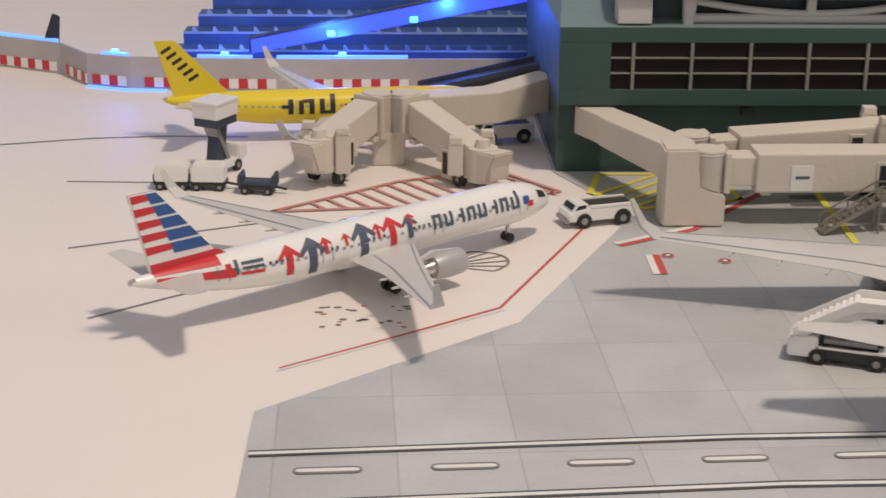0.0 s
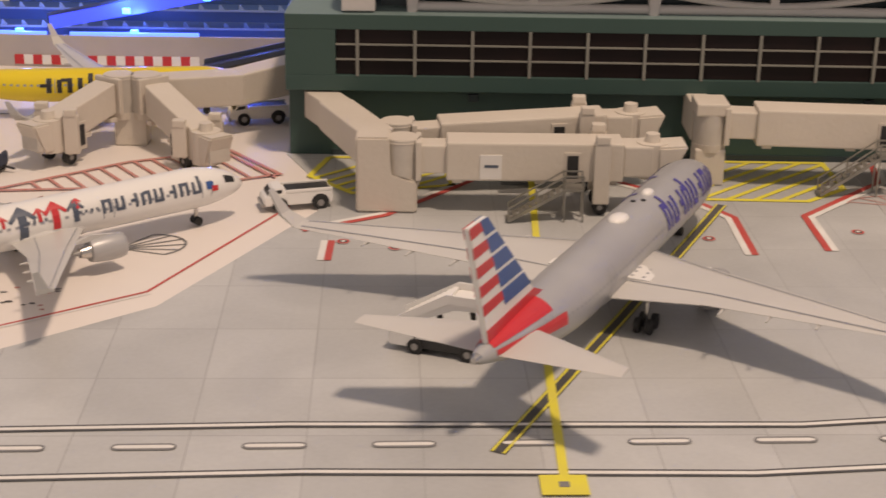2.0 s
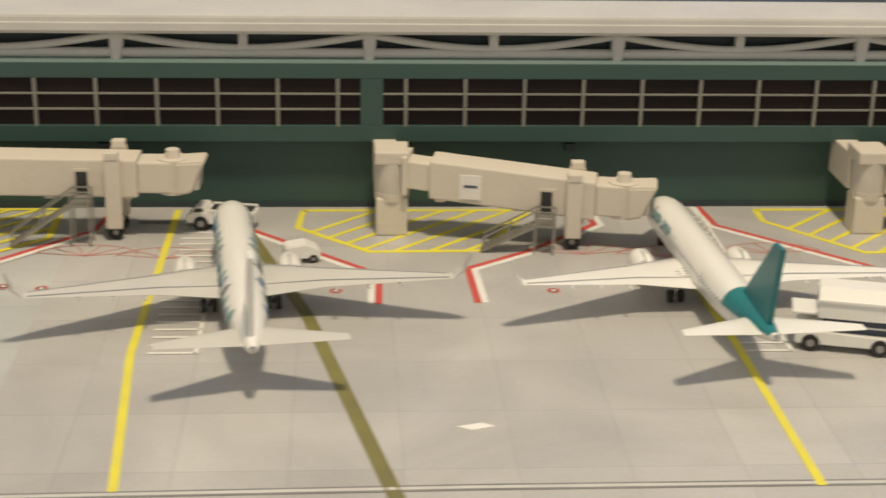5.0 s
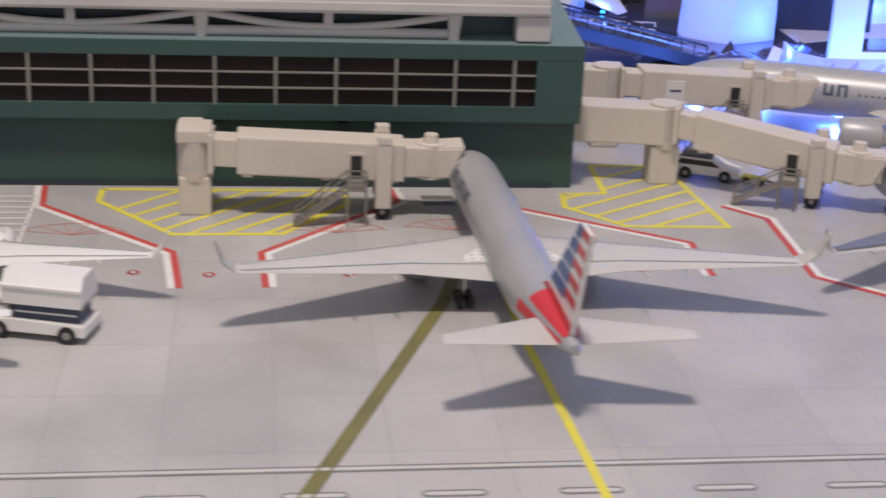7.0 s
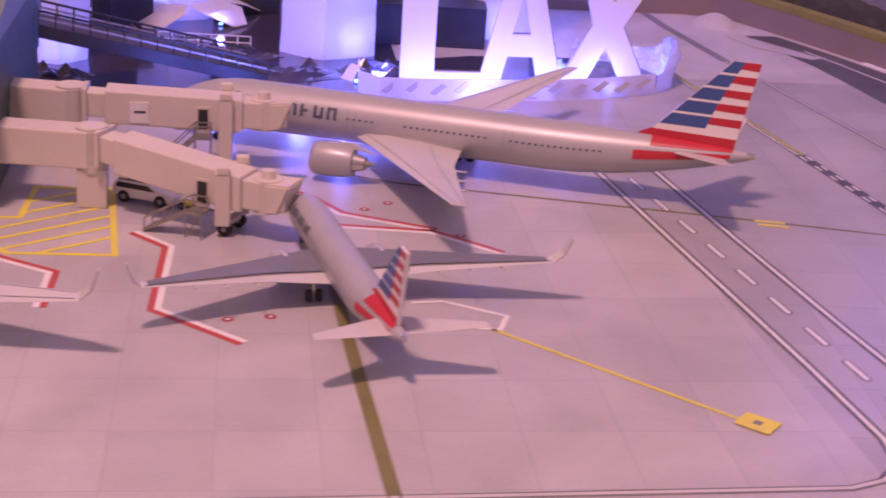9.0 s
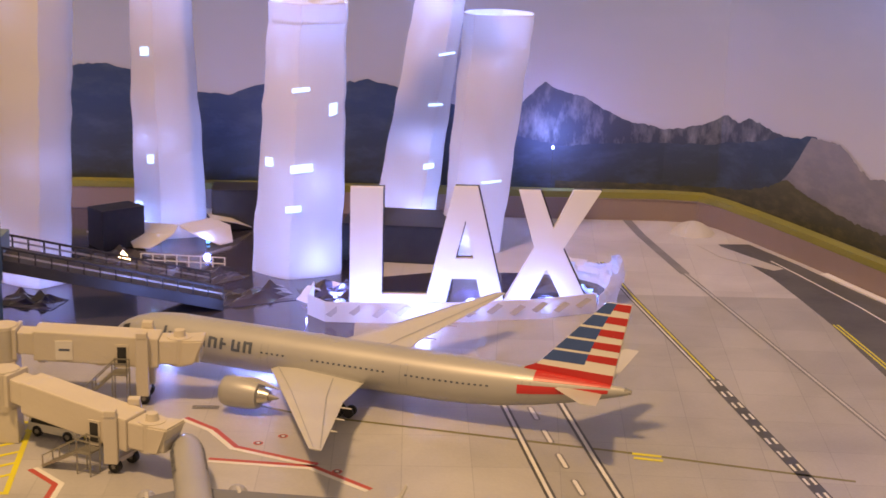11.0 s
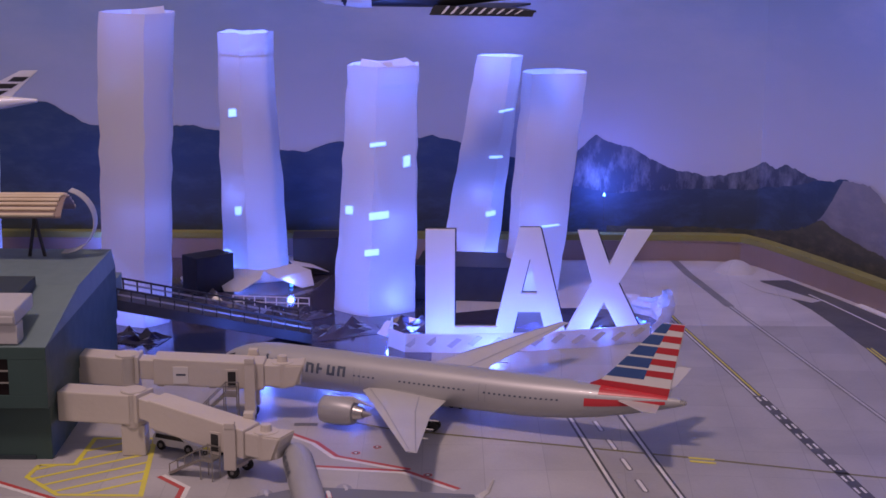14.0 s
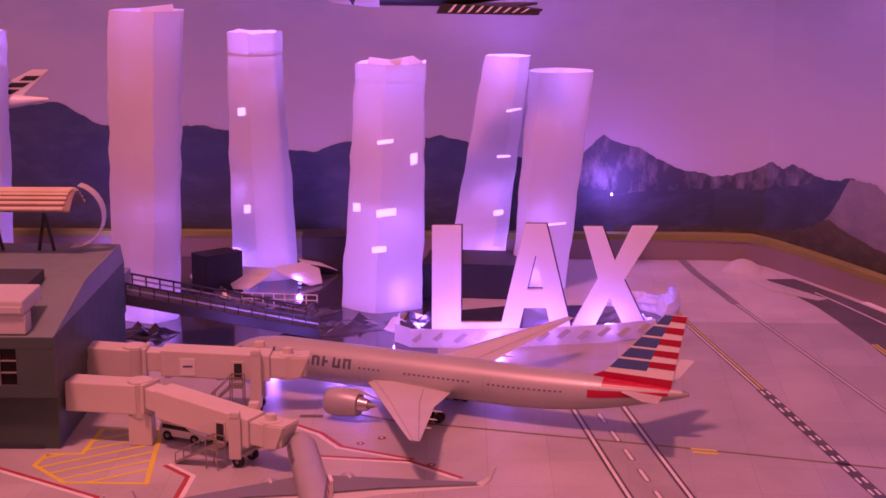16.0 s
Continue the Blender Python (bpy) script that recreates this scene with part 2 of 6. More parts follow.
M["window"].node_tree.nodes["Principled BSDF"].inputs["Specular IOR Level"].default_value = 0.12


def mural_material(name, low, high, z0, z1, spot, scale, streak=False):
    """A printed picture wall: a colour that runs with the height, and soft clouds or rock on it."""
    m = bpy.data.materials.new(name)
    m.use_nodes = True
    n, l = m.node_tree.nodes, m.node_tree.links
    b = n["Principled BSDF"]
    b.inputs["Roughness"].default_value = 0.65
    coords = n.new("ShaderNodeTexCoord")
    sep = n.new("ShaderNodeSeparateXYZ")
    l.new(coords.outputs["Object"], sep.inputs[0])
    r = n.new("ShaderNodeMapRange")
    r.inputs[1].default_value, r.inputs[2].default_value = z0 * U, z1 * U
    l.new(sep.outputs[2], r.inputs[0])
    mix = n.new("ShaderNodeMix")
    mix.data_type = "RGBA"
    mix.inputs[6].default_value, mix.inputs[7].default_value = (*low, 1), (*high, 1)
    l.new(r.outputs[0], mix.inputs[0])
    mp = n.new("ShaderNodeMapping")
    mp.inputs["Scale"].default_value = (1.5, 1, 0.6) if streak else (1, 1, 2.2)
    mp.inputs["Rotation"].default_value = (0, radians(-42), 0) if streak else (0, 0, 0)
    l.new(coords.outputs["Object"], mp.inputs[0])
    t = n.new("ShaderNodeTexNoise")
    t.inputs["Scale"].default_value, t.inputs["Detail"].default_value, t.inputs["Roughness"].default_value = scale, 9, 0.62
    l.new(mp.outputs[0], t.inputs["Vector"])
    r2 = n.new("ShaderNodeMapRange")
    r2.inputs[1].default_value, r2.inputs[2].default_value, r2.inputs[4].default_value = 0.46, 0.74, 0.75
    l.new(t.outputs[0], r2.inputs[0])
    mix2 = n.new("ShaderNodeMix")
    mix2.data_type = "RGBA"
    mix2.inputs[7].default_value = (*spot, 1)
    l.new(r2.outputs[0], mix2.inputs[0])
    l.new(mix.outputs[2], mix2.inputs[6])
    l.new(mix2.outputs[2], b.inputs["Base Color"])
    return m


M["sky"] = mural_material("mural_sky", (0.52, 0.53, 0.60), (0.23, 0.33, 0.54), 3.5, 13, (0.42, 0.47, 0.60), 9)
M["hill"] = mural_material("mural_hills", (0.045, 0.055, 0.042), (0.024, 0.060, 0.14), 0.8, 5, (0.065, 0.11, 0.18), 55)
M["rock"] = mural_material("mural_rock", (0.035, 0.05, 0.08), (0.085, 0.12, 0.19), 3, 7, (0.30, 0.32, 0.39), 120, streak=True)
# Rock tone made paler to carry the haze of light over the corner.
M["light_haze_rock"] = mural_material("mural_rock_with_light_haze", (0.17, 0.16, 0.17), (0.22, 0.23, 0.29), 1, 5, (0.30, 0.29, 0.31), 60)
M["bush"] = mural_material("mural_bushes", (0.05, 0.055, 0.03), (0.10, 0.10, 0.05), 0.5, 3, (0.16, 0.14, 0.07), 120)


# ---- builders ----
def part(name, bm, mat, parent=None, label="", smooth=False, k=U):
    """Links a bmesh, drawn in centimetres, as one mesh object under a thing or a part."""
    bmesh.ops.recalc_face_normals(bm, faces=bm.faces)
    me = bpy.data.meshes.new(name)
    bmesh.ops.scale(bm, vec=(k, k, k), verts=bm.verts)
    bm.to_mesh(me)
    bm.free()
    if smooth:
        me.polygons.foreach_set("use_smooth", [True] * len(me.polygons))
        me.set_sharp_from_angle(angle=radians(38))
    me.materials.append(M[mat])
    ob = new(name, me)
    if parent:
        ob.parent = parent
    if label:
        ob["label"] = label
    return ob


def thing(name, x, y, z, turn, label, category, group="", kind=""):
    ob = new(name)
    ob.empty_display_size = 0.005
    ob.matrix_world = pose(x * U, y * U, z * U, 0, 0, turn)
    return tagged(ob, label, category, group, kind)


def hull(bm, a, b):
    """Joins two rings of corners with faces and closes both ends."""
    n = len(a)
    va, vb = [bm.verts.new(p) for p in a], [bm.verts.new(p) for p in b]
    for i in range(n):
        bm.faces.new((va[i], va[(i + 1) % n], vb[(i + 1) % n], vb[i]))
    bm.faces.new(va[::-1])
    bm.faces.new(vb)


def box(x0, x1, y0, y1, z0, z1, bevel=0.0, bm=None):
    fresh = bmesh.new()
    ring = [(x0, y0), (x1, y0), (x1, y1), (x0, y1)]
    hull(fresh, [(x, y, z0) for x, y in ring], [(x, y, z1) for x, y in ring])
    if bevel:
        bmesh.ops.bevel(fresh, geom=list(fresh.edges), offset=bevel, segments=2, profile=0.6, affect="EDGES")
    return merge(bm, fresh)


def merge(bm, fresh):
    if bm is None:
        return fresh
    me = bpy.data.meshes.new("join")
    fresh.to_mesh(me)
    fresh.free()
    bm.from_mesh(me)
    bpy.data.meshes.remove(me)
    return bm


def prism(points, z0, z1, bm=None, bevel=0.0):
    """A plan outline raised from z0 to z1."""
    fresh = bmesh.new()
    hull(fresh, [(x, y, z0) for x, y in points], [(x, y, z1) for x, y in points])
    if bevel:
        bmesh.ops.bevel(fresh, geom=list(fresh.edges), offset=bevel, segments=2, affect="EDGES")
    return merge(bm, fresh)


def upright(points, y0, y1, bm=None, bevel=0.0):
    """An outline in x and z, with its thickness from y0 to y1."""
    fresh = bmesh.new()
    hull(fresh, [(x, y0, z) for x, z in points], [(x, y1, z) for x, z in points])
    if bevel:
        bmesh.ops.bevel(fresh, geom=list(fresh.edges), offset=bevel, segments=2, affect="EDGES")
    return merge(bm, fresh)


def loft(rings, bm=None, caps=True):
    fresh = bmesh.new()
    rows = [[fresh.verts.new(p) for p in ring] for ring in rings]
    n = len(rows[0])
    for a, b in zip(rows, rows[1:]):
        for i in range(n):
            fresh.faces.new((a[i], a[(i + 1) % n], b[(i + 1) % n], b[i]))
    if caps:
        fresh.faces.new(rows[0][::-1])
        fresh.faces.new(rows[-1])
    return merge(bm, fresh)


def rod(p, q, r0, r1=None, seg=12, bm=None):
    p, q = Vector(p), Vector(q)
    side = (q - p).orthogonal().normalized()
    up = (q - p).normalized().cross(side)
    r1 = r0 if r1 is None else r1
    spokes = [(math.cos(2 * math.pi * i / seg), math.sin(2 * math.pi * i / seg)) for i in range(seg)]
    return loft([[p + (side * c + up * s) * r0 for c, s in spokes], [q + (side * c + up * s) * r1 for c, s in spokes]], bm)


def beam(p, q, width, z0, z1, bm=None, bevel=0.0, top1=None, bottom1=None):
    """A straight box from plan point p to q, with heights z0 to z1 (and bottom1 to top1 at its far end)."""
    p, q = Vector(p), Vector(q)
    n = Vector((-(q - p).y, (q - p).x)).normalized() * width / 2
    b1, t1 = z0 if bottom1 is None else bottom1, z1 if top1 is None else top1
    fresh = bmesh.new()
    hull(fresh, [(*(p + n), z0), (*(p - n), z0), (*(p - n), z1), (*(p + n), z1)],
         [(*(q + n), b1), (*(q - n), b1), (*(q - n), t1), (*(q + n), t1)])
    if bevel:
        bmesh.ops.bevel(fresh, geom=list(fresh.edges), offset=bevel, segments=2, profile=0.6, affect="EDGES")
    return merge(bm, fresh)


def stripe(points, width, z=0.0, thick=0.005, bm=None):
    """A painted line along plan points, mitred at the bends."""
    ps = [Vector(p) for p in points]
    left, right = [], []
    for i, p in enumerate(ps):
        a = (p - ps[i - 1]).normalized() if i else (ps[1] - p).normalized()
        b = (ps[i + 1] - p).normalized() if i + 1 < len(ps) else a
        d = (a + b).normalized()
        n = Vector((-d.y, d.x)) * (width / 2 / max(0.4, d.dot(a)))
        left.append(p + n)
        right.append(p - n)
    rings = [[(*a, z), (*b, z), (*b, z + thick), (*a, z + thick)] for a, b in zip(left, right)]
    return loft(rings, bm)


def offset(points, d):
    """Plan points moved d to the left of their way."""
    ps, out = [Vector(p) for p in points], []
    for i, p in enumerate(ps):
        a = (p - ps[i - 1]).normalized() if i else (ps[1] - p).normalized()
        b = (ps[i + 1] - p).normalized() if i + 1 < len(ps) else a
        m = (a + b).normalized()
        out.append(tuple(p + Vector((-m.y, m.x)) * d / max(0.4, m.dot(a))))
    return out


def marking(points, width, mat, label, z=0.02, name="ground_marking"):
    z = 0.013 + (z - 0.012) * 0.35 if z > 0 else z
    return tagged(part(name, stripe(points, width, z), mat), label, "marking", kind="structure")


# ---- ground ----
tagged(part("ground", box(-60, 110, -75, 60, -3.0, -0.03), "paper_mat"), "white sheet that covers the display table", "ground", kind="structure")
EDGE = [(-8.1, -60), (-8.1, -14.93), (-3.09, -10.67), (-0.16, -4.37), (-0.6, -1.5), (-1.4, 0.4), (-1.4, 9.0), (14.1, 9.0), (14.1, -60)]
tagged(part("apron_sheet", prism(EDGE, -0.03, 0.0), "apron"), "grey printed concrete apron sheet with joint lines", "ground", kind="structure")
tagged(part("apron_sheet", prism([(14.1, -60), (63.73, -60), (63.73, -14.1), (63.07, -3.13), (62.05, 4.84), (61.35, 10.0), (14.1, 10.0)], -0.03, 0.012), "apron2"),
       "pale grey printed concrete apron sheet", "ground", kind="structure")
tagged(part("apron_sheet", prism([(57.0, 10.0), (100, 10.0), (100, 16.6), (57.0, 17.0)], -0.03, 0.008), "apron3"),
       "pale grey printed taxiway sheet behind the stands", "ground", kind="structure")
tagged(part("apron_sheet", prism([(57.0, 17.0), (100, 16.6), (100, 40), (57.0, 40)], -0.03, 0.010), "apron4"),
       "paler printed apron sheet along the border", "ground", kind="structure")
tagged(part("apron_sheet", prism([(63.73, -60), (100, -60), (100, 10.0), (61.35, 10.0), (62.05, 4.84), (63.07, -3.13), (63.73, -14.1)], -0.03, 0.0118), "apron3"),
       "grey printed taxiway sheet with worn patches", "ground", kind="structure")
tagged(part("dark_sheet", prism([(20, 10.0), (57.0, 10.0), (57.0, 40), (20, 40)], -0.03, 0.008), "foil"),
       "dark glossy sheet under the paper towers", "ground", kind="structure")
RUNWAY = [(72.9, 24.8), (74.3, 24.9), (75.8, 21.6), (77.0, 18.5), (78.6, 14.6), (82, 7.5), (87.5, -3.5), (92, -14), (78, -14), (76.3, 2), (75.5, 8), (75.1, 13.5), (74.6, 17.1), (74.2, 19.6), (73.6, 21.8)]
tagged(part("runway", prism(RUNWAY, 0.012, 0.022), "asphalt"), "dark asphalt runway strip beside the border", "road", kind="structure")
for side in (0.0, 0.16):
    tagged(part("runway_edge_line", stripe([(75.15 + side, 13.5), (75.6 + side, 10), (76.3 + side, 4), (77.6 + side, -4)], 0.07, 0.024), "yellow_line"), "thin yellow runway edge line", "marking", kind="structure")
tagged(part("runway_edge_line", stripe([(74.7, 22.2), (75.4, 20.2), (76.8, 15.8), (77.9, 11.5), (81.5, 1)], 0.08, 0.024), "white_line"), "thin white runway line", "marking", kind="structure")
tagged(part("sheet_corner", prism([(71.9, 24.6), (73.0, 24.3), (75.0, 21.0), (74.5, 20.7), (72.6, 22.6)], 0.022, 0.034), "apron4"), "pale sheet corner that overlaps the runway", "ground", kind="structure")

# taxi lines along the front of the stands
for pts in ([(-8.04, -16.63), (0.2, -16.05), (9.47, -15.76), (14.05, -15.06)], [(-8.0, -18.42), (0.64, -17.78), (8.3, -17.6), (14.04, -16.88)],
            [(14.2, -15.34), (23.2, -15.2), (32.0, -15.2), (47.3, -15.0), (62.9, -14.5), (63.7, -14.2)], [(14.2, -17.1), (16.0, -17.33), (32, -17.1), (47, -16.9), (70, -16.4)]):
    near = pts[0][0] < 10
    marking(pts, 0.23, "black_line" if near else "grey_line", "dark casing of a double taxiway line")
    marking(pts, 0.10, "white_line" if near else "worn_white", "white taxiway edge line", 0.034)


def dash(x, y, turn, length=1.14, width=0.24, fill="white_line"):
    ob = thing("taxiway_dash", x, y, 0.022, turn, "white taxiway dash with a dark rounded outline", "marking", "taxiway dashes", "structure")
    ring = []
    for cx, a0 in ((length / 2 - width / 2, -90), (-length / 2 + width / 2, 90)):
        ring += [(cx + width / 2 * math.cos(radians(a0 + a)), width / 2 * math.sin(radians(a0 + a))) for a in range(0, 181, 36)]
    part("outline", prism(ring, -0.008, -0.003), "grey_line", ob)
    part("fill", prism([(x_ * 0.93, y_ * 0.48) for x_, y_ in ring], -0.003, 0.001), fill, ob)
    return ob


first = dash(0.05, -16.86, 3)
for i in range(-3, 7):
    if i:
        x = 0.05 + 2.25 * i
        copy_thing(first, pose(x * U, (-16.86 + 0.055 * x) * U, 0.022 * U, 0, 0, 3))
worn = dash(13.4, -16.15, 0.5, fill="worn_white")
for i in range(22):
    copy_thing(worn, pose((15.6 + 2.37 * i) * U, (-16.15 + 0.012 * i) * U, 0.022 * U, 0, 0, 0.5))
for i in range(11):
    f = i / 10
    copy_thing(first, pose((62.73 + 2.86 * f) * U, (5.76 - 18.7 * f) * U, 0.022 * U, 0, 0, -81.3))

# taxiway that runs towards the towers
for pts in ([(61.6, 8.0), (62.1, 4.6), (62.85, -1.0), (63.5, -5.7), (63.95, -9.0), (64.35, -12.5), (64.25, -13.6), (63.7, -14.2)], [(63.45, 8.5), (63.95, 5.0), (64.55, 0.5), (65.05, -3.0), (65.6, -6.8), (66.2, -10.5), (66.9, -16.4)]):
    marking(pts, 0.28, "black_line", "dark casing of a double taxiway line")
    marking(pts, 0.11, "white_line", "white taxiway edge line", 0.034)
marking([(67.2, 21.5), (67.91, 16.36), (69.37, 7.3)], 0.34, "black_line", "dark casing of a double runway line", 0.016)
marking([(67.12, 21.5), (67.83, 16.36), (69.29, 7.3)], 0.07, "white_line", "white runway line", 0.03)
marking([(67.28, 21.5), (67.99, 16.36), (69.45, 7.3)], 0.07, "yellow_line", "yellow runway line", 0.03)
marking([(69.37, 7.3), (70.96, -3.02), (73.1, -17)], 0.44, "black_line", "black strip of a runway holding line", 0.016)
for i in range(24):
    f = i / 23
    p = Vector((69.45, 6.9)).lerp(Vector((72.9, -16)), f)
    d = Vector((1.6, -10.3)).normalized()
    for s in (-0.11, 0.11):
        q = p + Vector((-d.y, d.x)) * s
        marking([q - d * 0.24, q + d * 0.22], 0.085, "white_line", "short white dash of a holding line", 0.03, "holding_dash")
marking([(69.3, 29), (69.6, 26.09), (70.6, 20)], 0.42, "grey_line", "dark worn taxiway line", 0.016)
marking([(70.6, 20), (71.67, 14.27), (73.56, 3.99), (76.5, -12)], 0.24, "grey_line", "dark casing of a taxiway line", 0.016)
marking([(70.6, 20), (71.67, 14.27), (73.56, 3.99), (76.5, -12)], 0.08, "worn_white", "white taxiway line", 0.03)
marking([(54.0, 4.3), (55.62, 3.48), (66.0, 0.75), (72, -1.0)], 0.12, "dull_yellow", "thin worn lead-in line", 0.016)
for dy in (-0.16, 0.16):
    marking([(65.75, 0.62 + dy), (66.6, 0.42 + dy)], 0.16, "yellow_line", "short yellow double mark", 0.03)


def clear_line(points, side):
    """A stand limit: a red line with a white one beside it."""
    marking(points, 0.16, "white_line", "white side of a stand limit line")
    marking(offset(points, 0.165 * side), 0.17, "red_line", "red side of a stand limit line")


clear_line([(4.3, -0.9), (3.74, -1.48), (1.43, -4.55), (-0.5, -5.75)], 1)
clear_line([(0.16, -6.55), (0.15, -7.85)], 1)
clear_line([(7.2, -1.6), (9.46, -3.6), (10.05, -4.52), (10.08, -7.1)], 1)
clear_line([(12.2, -6.75), (12.16, -4.35), (14.71, -1.58), (15.0, 0.2)], 1)
clear_line([(17.9, 0.1), (18.0, -1.2), (21.55, -4.8), (21.5, -6.62)], 1)
clear_line([(24.1, -6.57), (24.03, -4.44), (25.65, -3.22), (27.6, -1.2), (27.5, 0.2)], 1)
clear_line([(30.33, 0.3), (30.47, -1.31), (33.87, -4.64), (34.1, -6.81)], 1)
clear_line([(36.34, -6.75), (36.25, -4.64), (39.79, -0.92), (39.67, 0.3)], 1)
clear_line([(41.91, 0.3), (42.04, -1.08), (46.51, -3.97), (46.45, -6.1)], 1)
clear_line([(51.25, -7.92), (49.22, -6.1), (49.36, -2.04), (48.38, -0.99)], 1)
clear_line([(52.0, 2.9), (53.0, 2.0), (53.8, 0.66), (56.34, -0.55)], 1)
clear_line([(53.2, -0.3), (56.2, -0.7), (57.9, -2.2)], 1)


def hatch(points, count, label, mat="yellow_line", lean=1.0, width=0.14, gap=0.0):
    marking([*points, points[0]], width + 0.03, mat, "outline of " + label)
    xs = [p[0] for p in points]
    for i in range(count):
        c = min(xs) + (max(xs) - min(xs)) * (i + 0.5) / count if not gap else max(xs) - gap * (i + 0.3)
        # clip a slanted line to the outline
        a, d, hits = Vector((c, -1.6)), Vector((lean, 1.0)).normalized(), []
        for p, q in zip(points, points[1:] + points[:1]):
            p, q = Vector(p), Vector(q)
            e = q - p
            den = d.x * e.y - d.y * e.x
            if abs(den) > 1e-6:
                w = p - a
                s, u = (w.x * e.y - w.y * e.x) / den, (w.x * d.y - w.y * d.x) / den
                if 0 <= u <= 1:
                    hits.append(s)
        hits.sort()
        for s0, s1 in zip(hits[::2], hits[1::2]):
            if s1 - s0 > 0.25:
                marking([a + d * s0, a + d * s1], width, mat, "slanted bar of " + label, 0.022, "hatch_bar")


hatch([(-0.2, 0.1), (2.9, 0.1), (3.2, -2.2), (0.6, -3.0), (-0.6, -1.6)], 6, "a yellow no-parking hatch")
hatch([(9.3, 0.2), (13.45, 0.2), (13.5, -2.08), (12.35, -3.12), (9.54, -3.08)], 6, "a yellow no-parking hatch")
hatch([(19.81, 0.05), (25.86, 0.05), (24.27, -3.12), (21.51, -3.16), (19.7, -1.35)], 7, "a yellow no-parking hatch")
hatch([(32.0, 0.05), (38.3, 0.05), (38.31, -1.03), (36.6, -3.3), (33.95, -3.35), (31.98, -0.9)], 7, "a yellow no-parking hatch")
hatch([(44.13, -0.16), (45.3, -0.07), (45.42, 2.4), (47.5, 2.4), (47.98, -2.73), (45.34, -2.69), (44.0, -1.2)], 6, "a yellow no-parking hatch", lean=1.45, gap=1.25)
hatch([(-8.73, -3.24), (-5.6, -0.6), (-3.0, 0.6), (-1.4, -1.5), (-3.6, -2.6)], 12, "a faded red hatch", "pale_red", -0.7, 0.09)
marking([(-1.5, -1.78), (-2.6, -0.3)], 0.10, "pale_red", "faded red line")

# lead-in lines
for pts, w in (([(5.29, -1.6), (5.02, -12.97), (5.02, -18.2)], 0.17), ([(16.51, 0.1), (16.45, -9.3), (16.9, -15.2)], 0.18),
               ([(29.1, -4.5), (29.3, -8.99), (29.33, -15.3)], 0.18), ([(41.5, -5), (41.55, -9.9), (41.9, -16.6)], 0.18), ([(56.94, -7.1), (61.5, -11.6)], 0.10)):
    marking(pts, w, "yellow_line", "yellow stand lead-in line", 0.036)
for pts in ([(3.93, -17.0), (6.74, -10.9), (10.04, -3.52)], [(18.4, -1.5), (20.07, -7.24), (21.8, -15.6)], [(40.9, -4.6), (40.07, -7.6), (36.5, -16.8)], [(53.4, -4.5), (53.57, -8.0), (54.0, -15.0)]):
    marking(pts, 0.30, "black_line" if pts[0][0] < 10 else "dull_yellow", "dark olive lead-in strip", 0.026)
    for side in (-0.11, 0.11):
        marking(offset(pts, side), 0.05, "yellow_line" if pts[0][0] < 10 else "dull_yellow", "thin yellow edge of a lead-in strip", 0.042)
for x, y, turn in ((5.0, -18.15, 2), (61.85, -11.85, -42)):
    ob = thing("stand_sign", x, y, 0.04, turn, "yellow painted stand number box on the apron", "marking", "stand boxes", "structure")
    part("field", prism([(-0.4, -0.33), (0.4, -0.33), (0.4, 0.33), (-0.4, 0.33)], 0, 0.012), "yellow_line", ob)
    part("mark", prism([(-0.09, -0.09), (0.09, -0.09), (0.09, 0.09), (-0.09, 0.09)], 0.012, 0.02), "grey_line", ob)


marking([(55.2, -5.58), (55.98, -5.47), (57.42, -6.34), (57.12, -7.15), (55.95, -6.9)], 0.13, "white_line", "white angled stop mark", 0.036)


def hydrant(x, y):
    ob = thing("ground_hatch", x, y, 0.02, 0, "small red and white ring round a dark fuel pit", "marking", "fuel pits", "structure")
    for r, z, mat in ((0.17, -0.002, "worn_white"), (0.155, 0.002, "red_line"), (0.10, 0.005, "black_line"), (0.055, 0.008, "white_line")):
        part("ring", rod((0, 0, 0), (0, 0, z), r, seg=14), mat, ob)
    return ob


pit = hydrant(1.84, -6.97)
for x, y in ((0.6, -6.6), (9.33, -6.03), (13.06, -5.41), (13.95, -5.55), (20.7, -5.8), (25.75, -5.85), (33.2, -5.85), (34.9, -6.0), (38.08, -5.99), (45.0, -5.7), (50.84, -6.68), (51.82, -6.5), (54.54, 1.09), (55.24, 1.65), (57.0, -0.9)):
    copy_thing(pit, pose(x * U, y * U, 0.02 * U))

# walkways with white rungs, faded turning fans, drain grates
def ladder(x, y0, y1, turn=0):
    ob = thing("walkway_marking", x, y0, 0.024, turn, "white rung marking of a service walkway", "marking", "walkways", "structure")
    for i in range(int((y1 - y0) / 0.42)):
        part("rung", stripe([(-0.5, i * 0.42), (0.5, i * 0.42)], 0.085), "white_line", ob)
    part("rail", stripe([(0.5, -0.05), (0.5, y1 - y0)], 0.09), "white_line", ob)


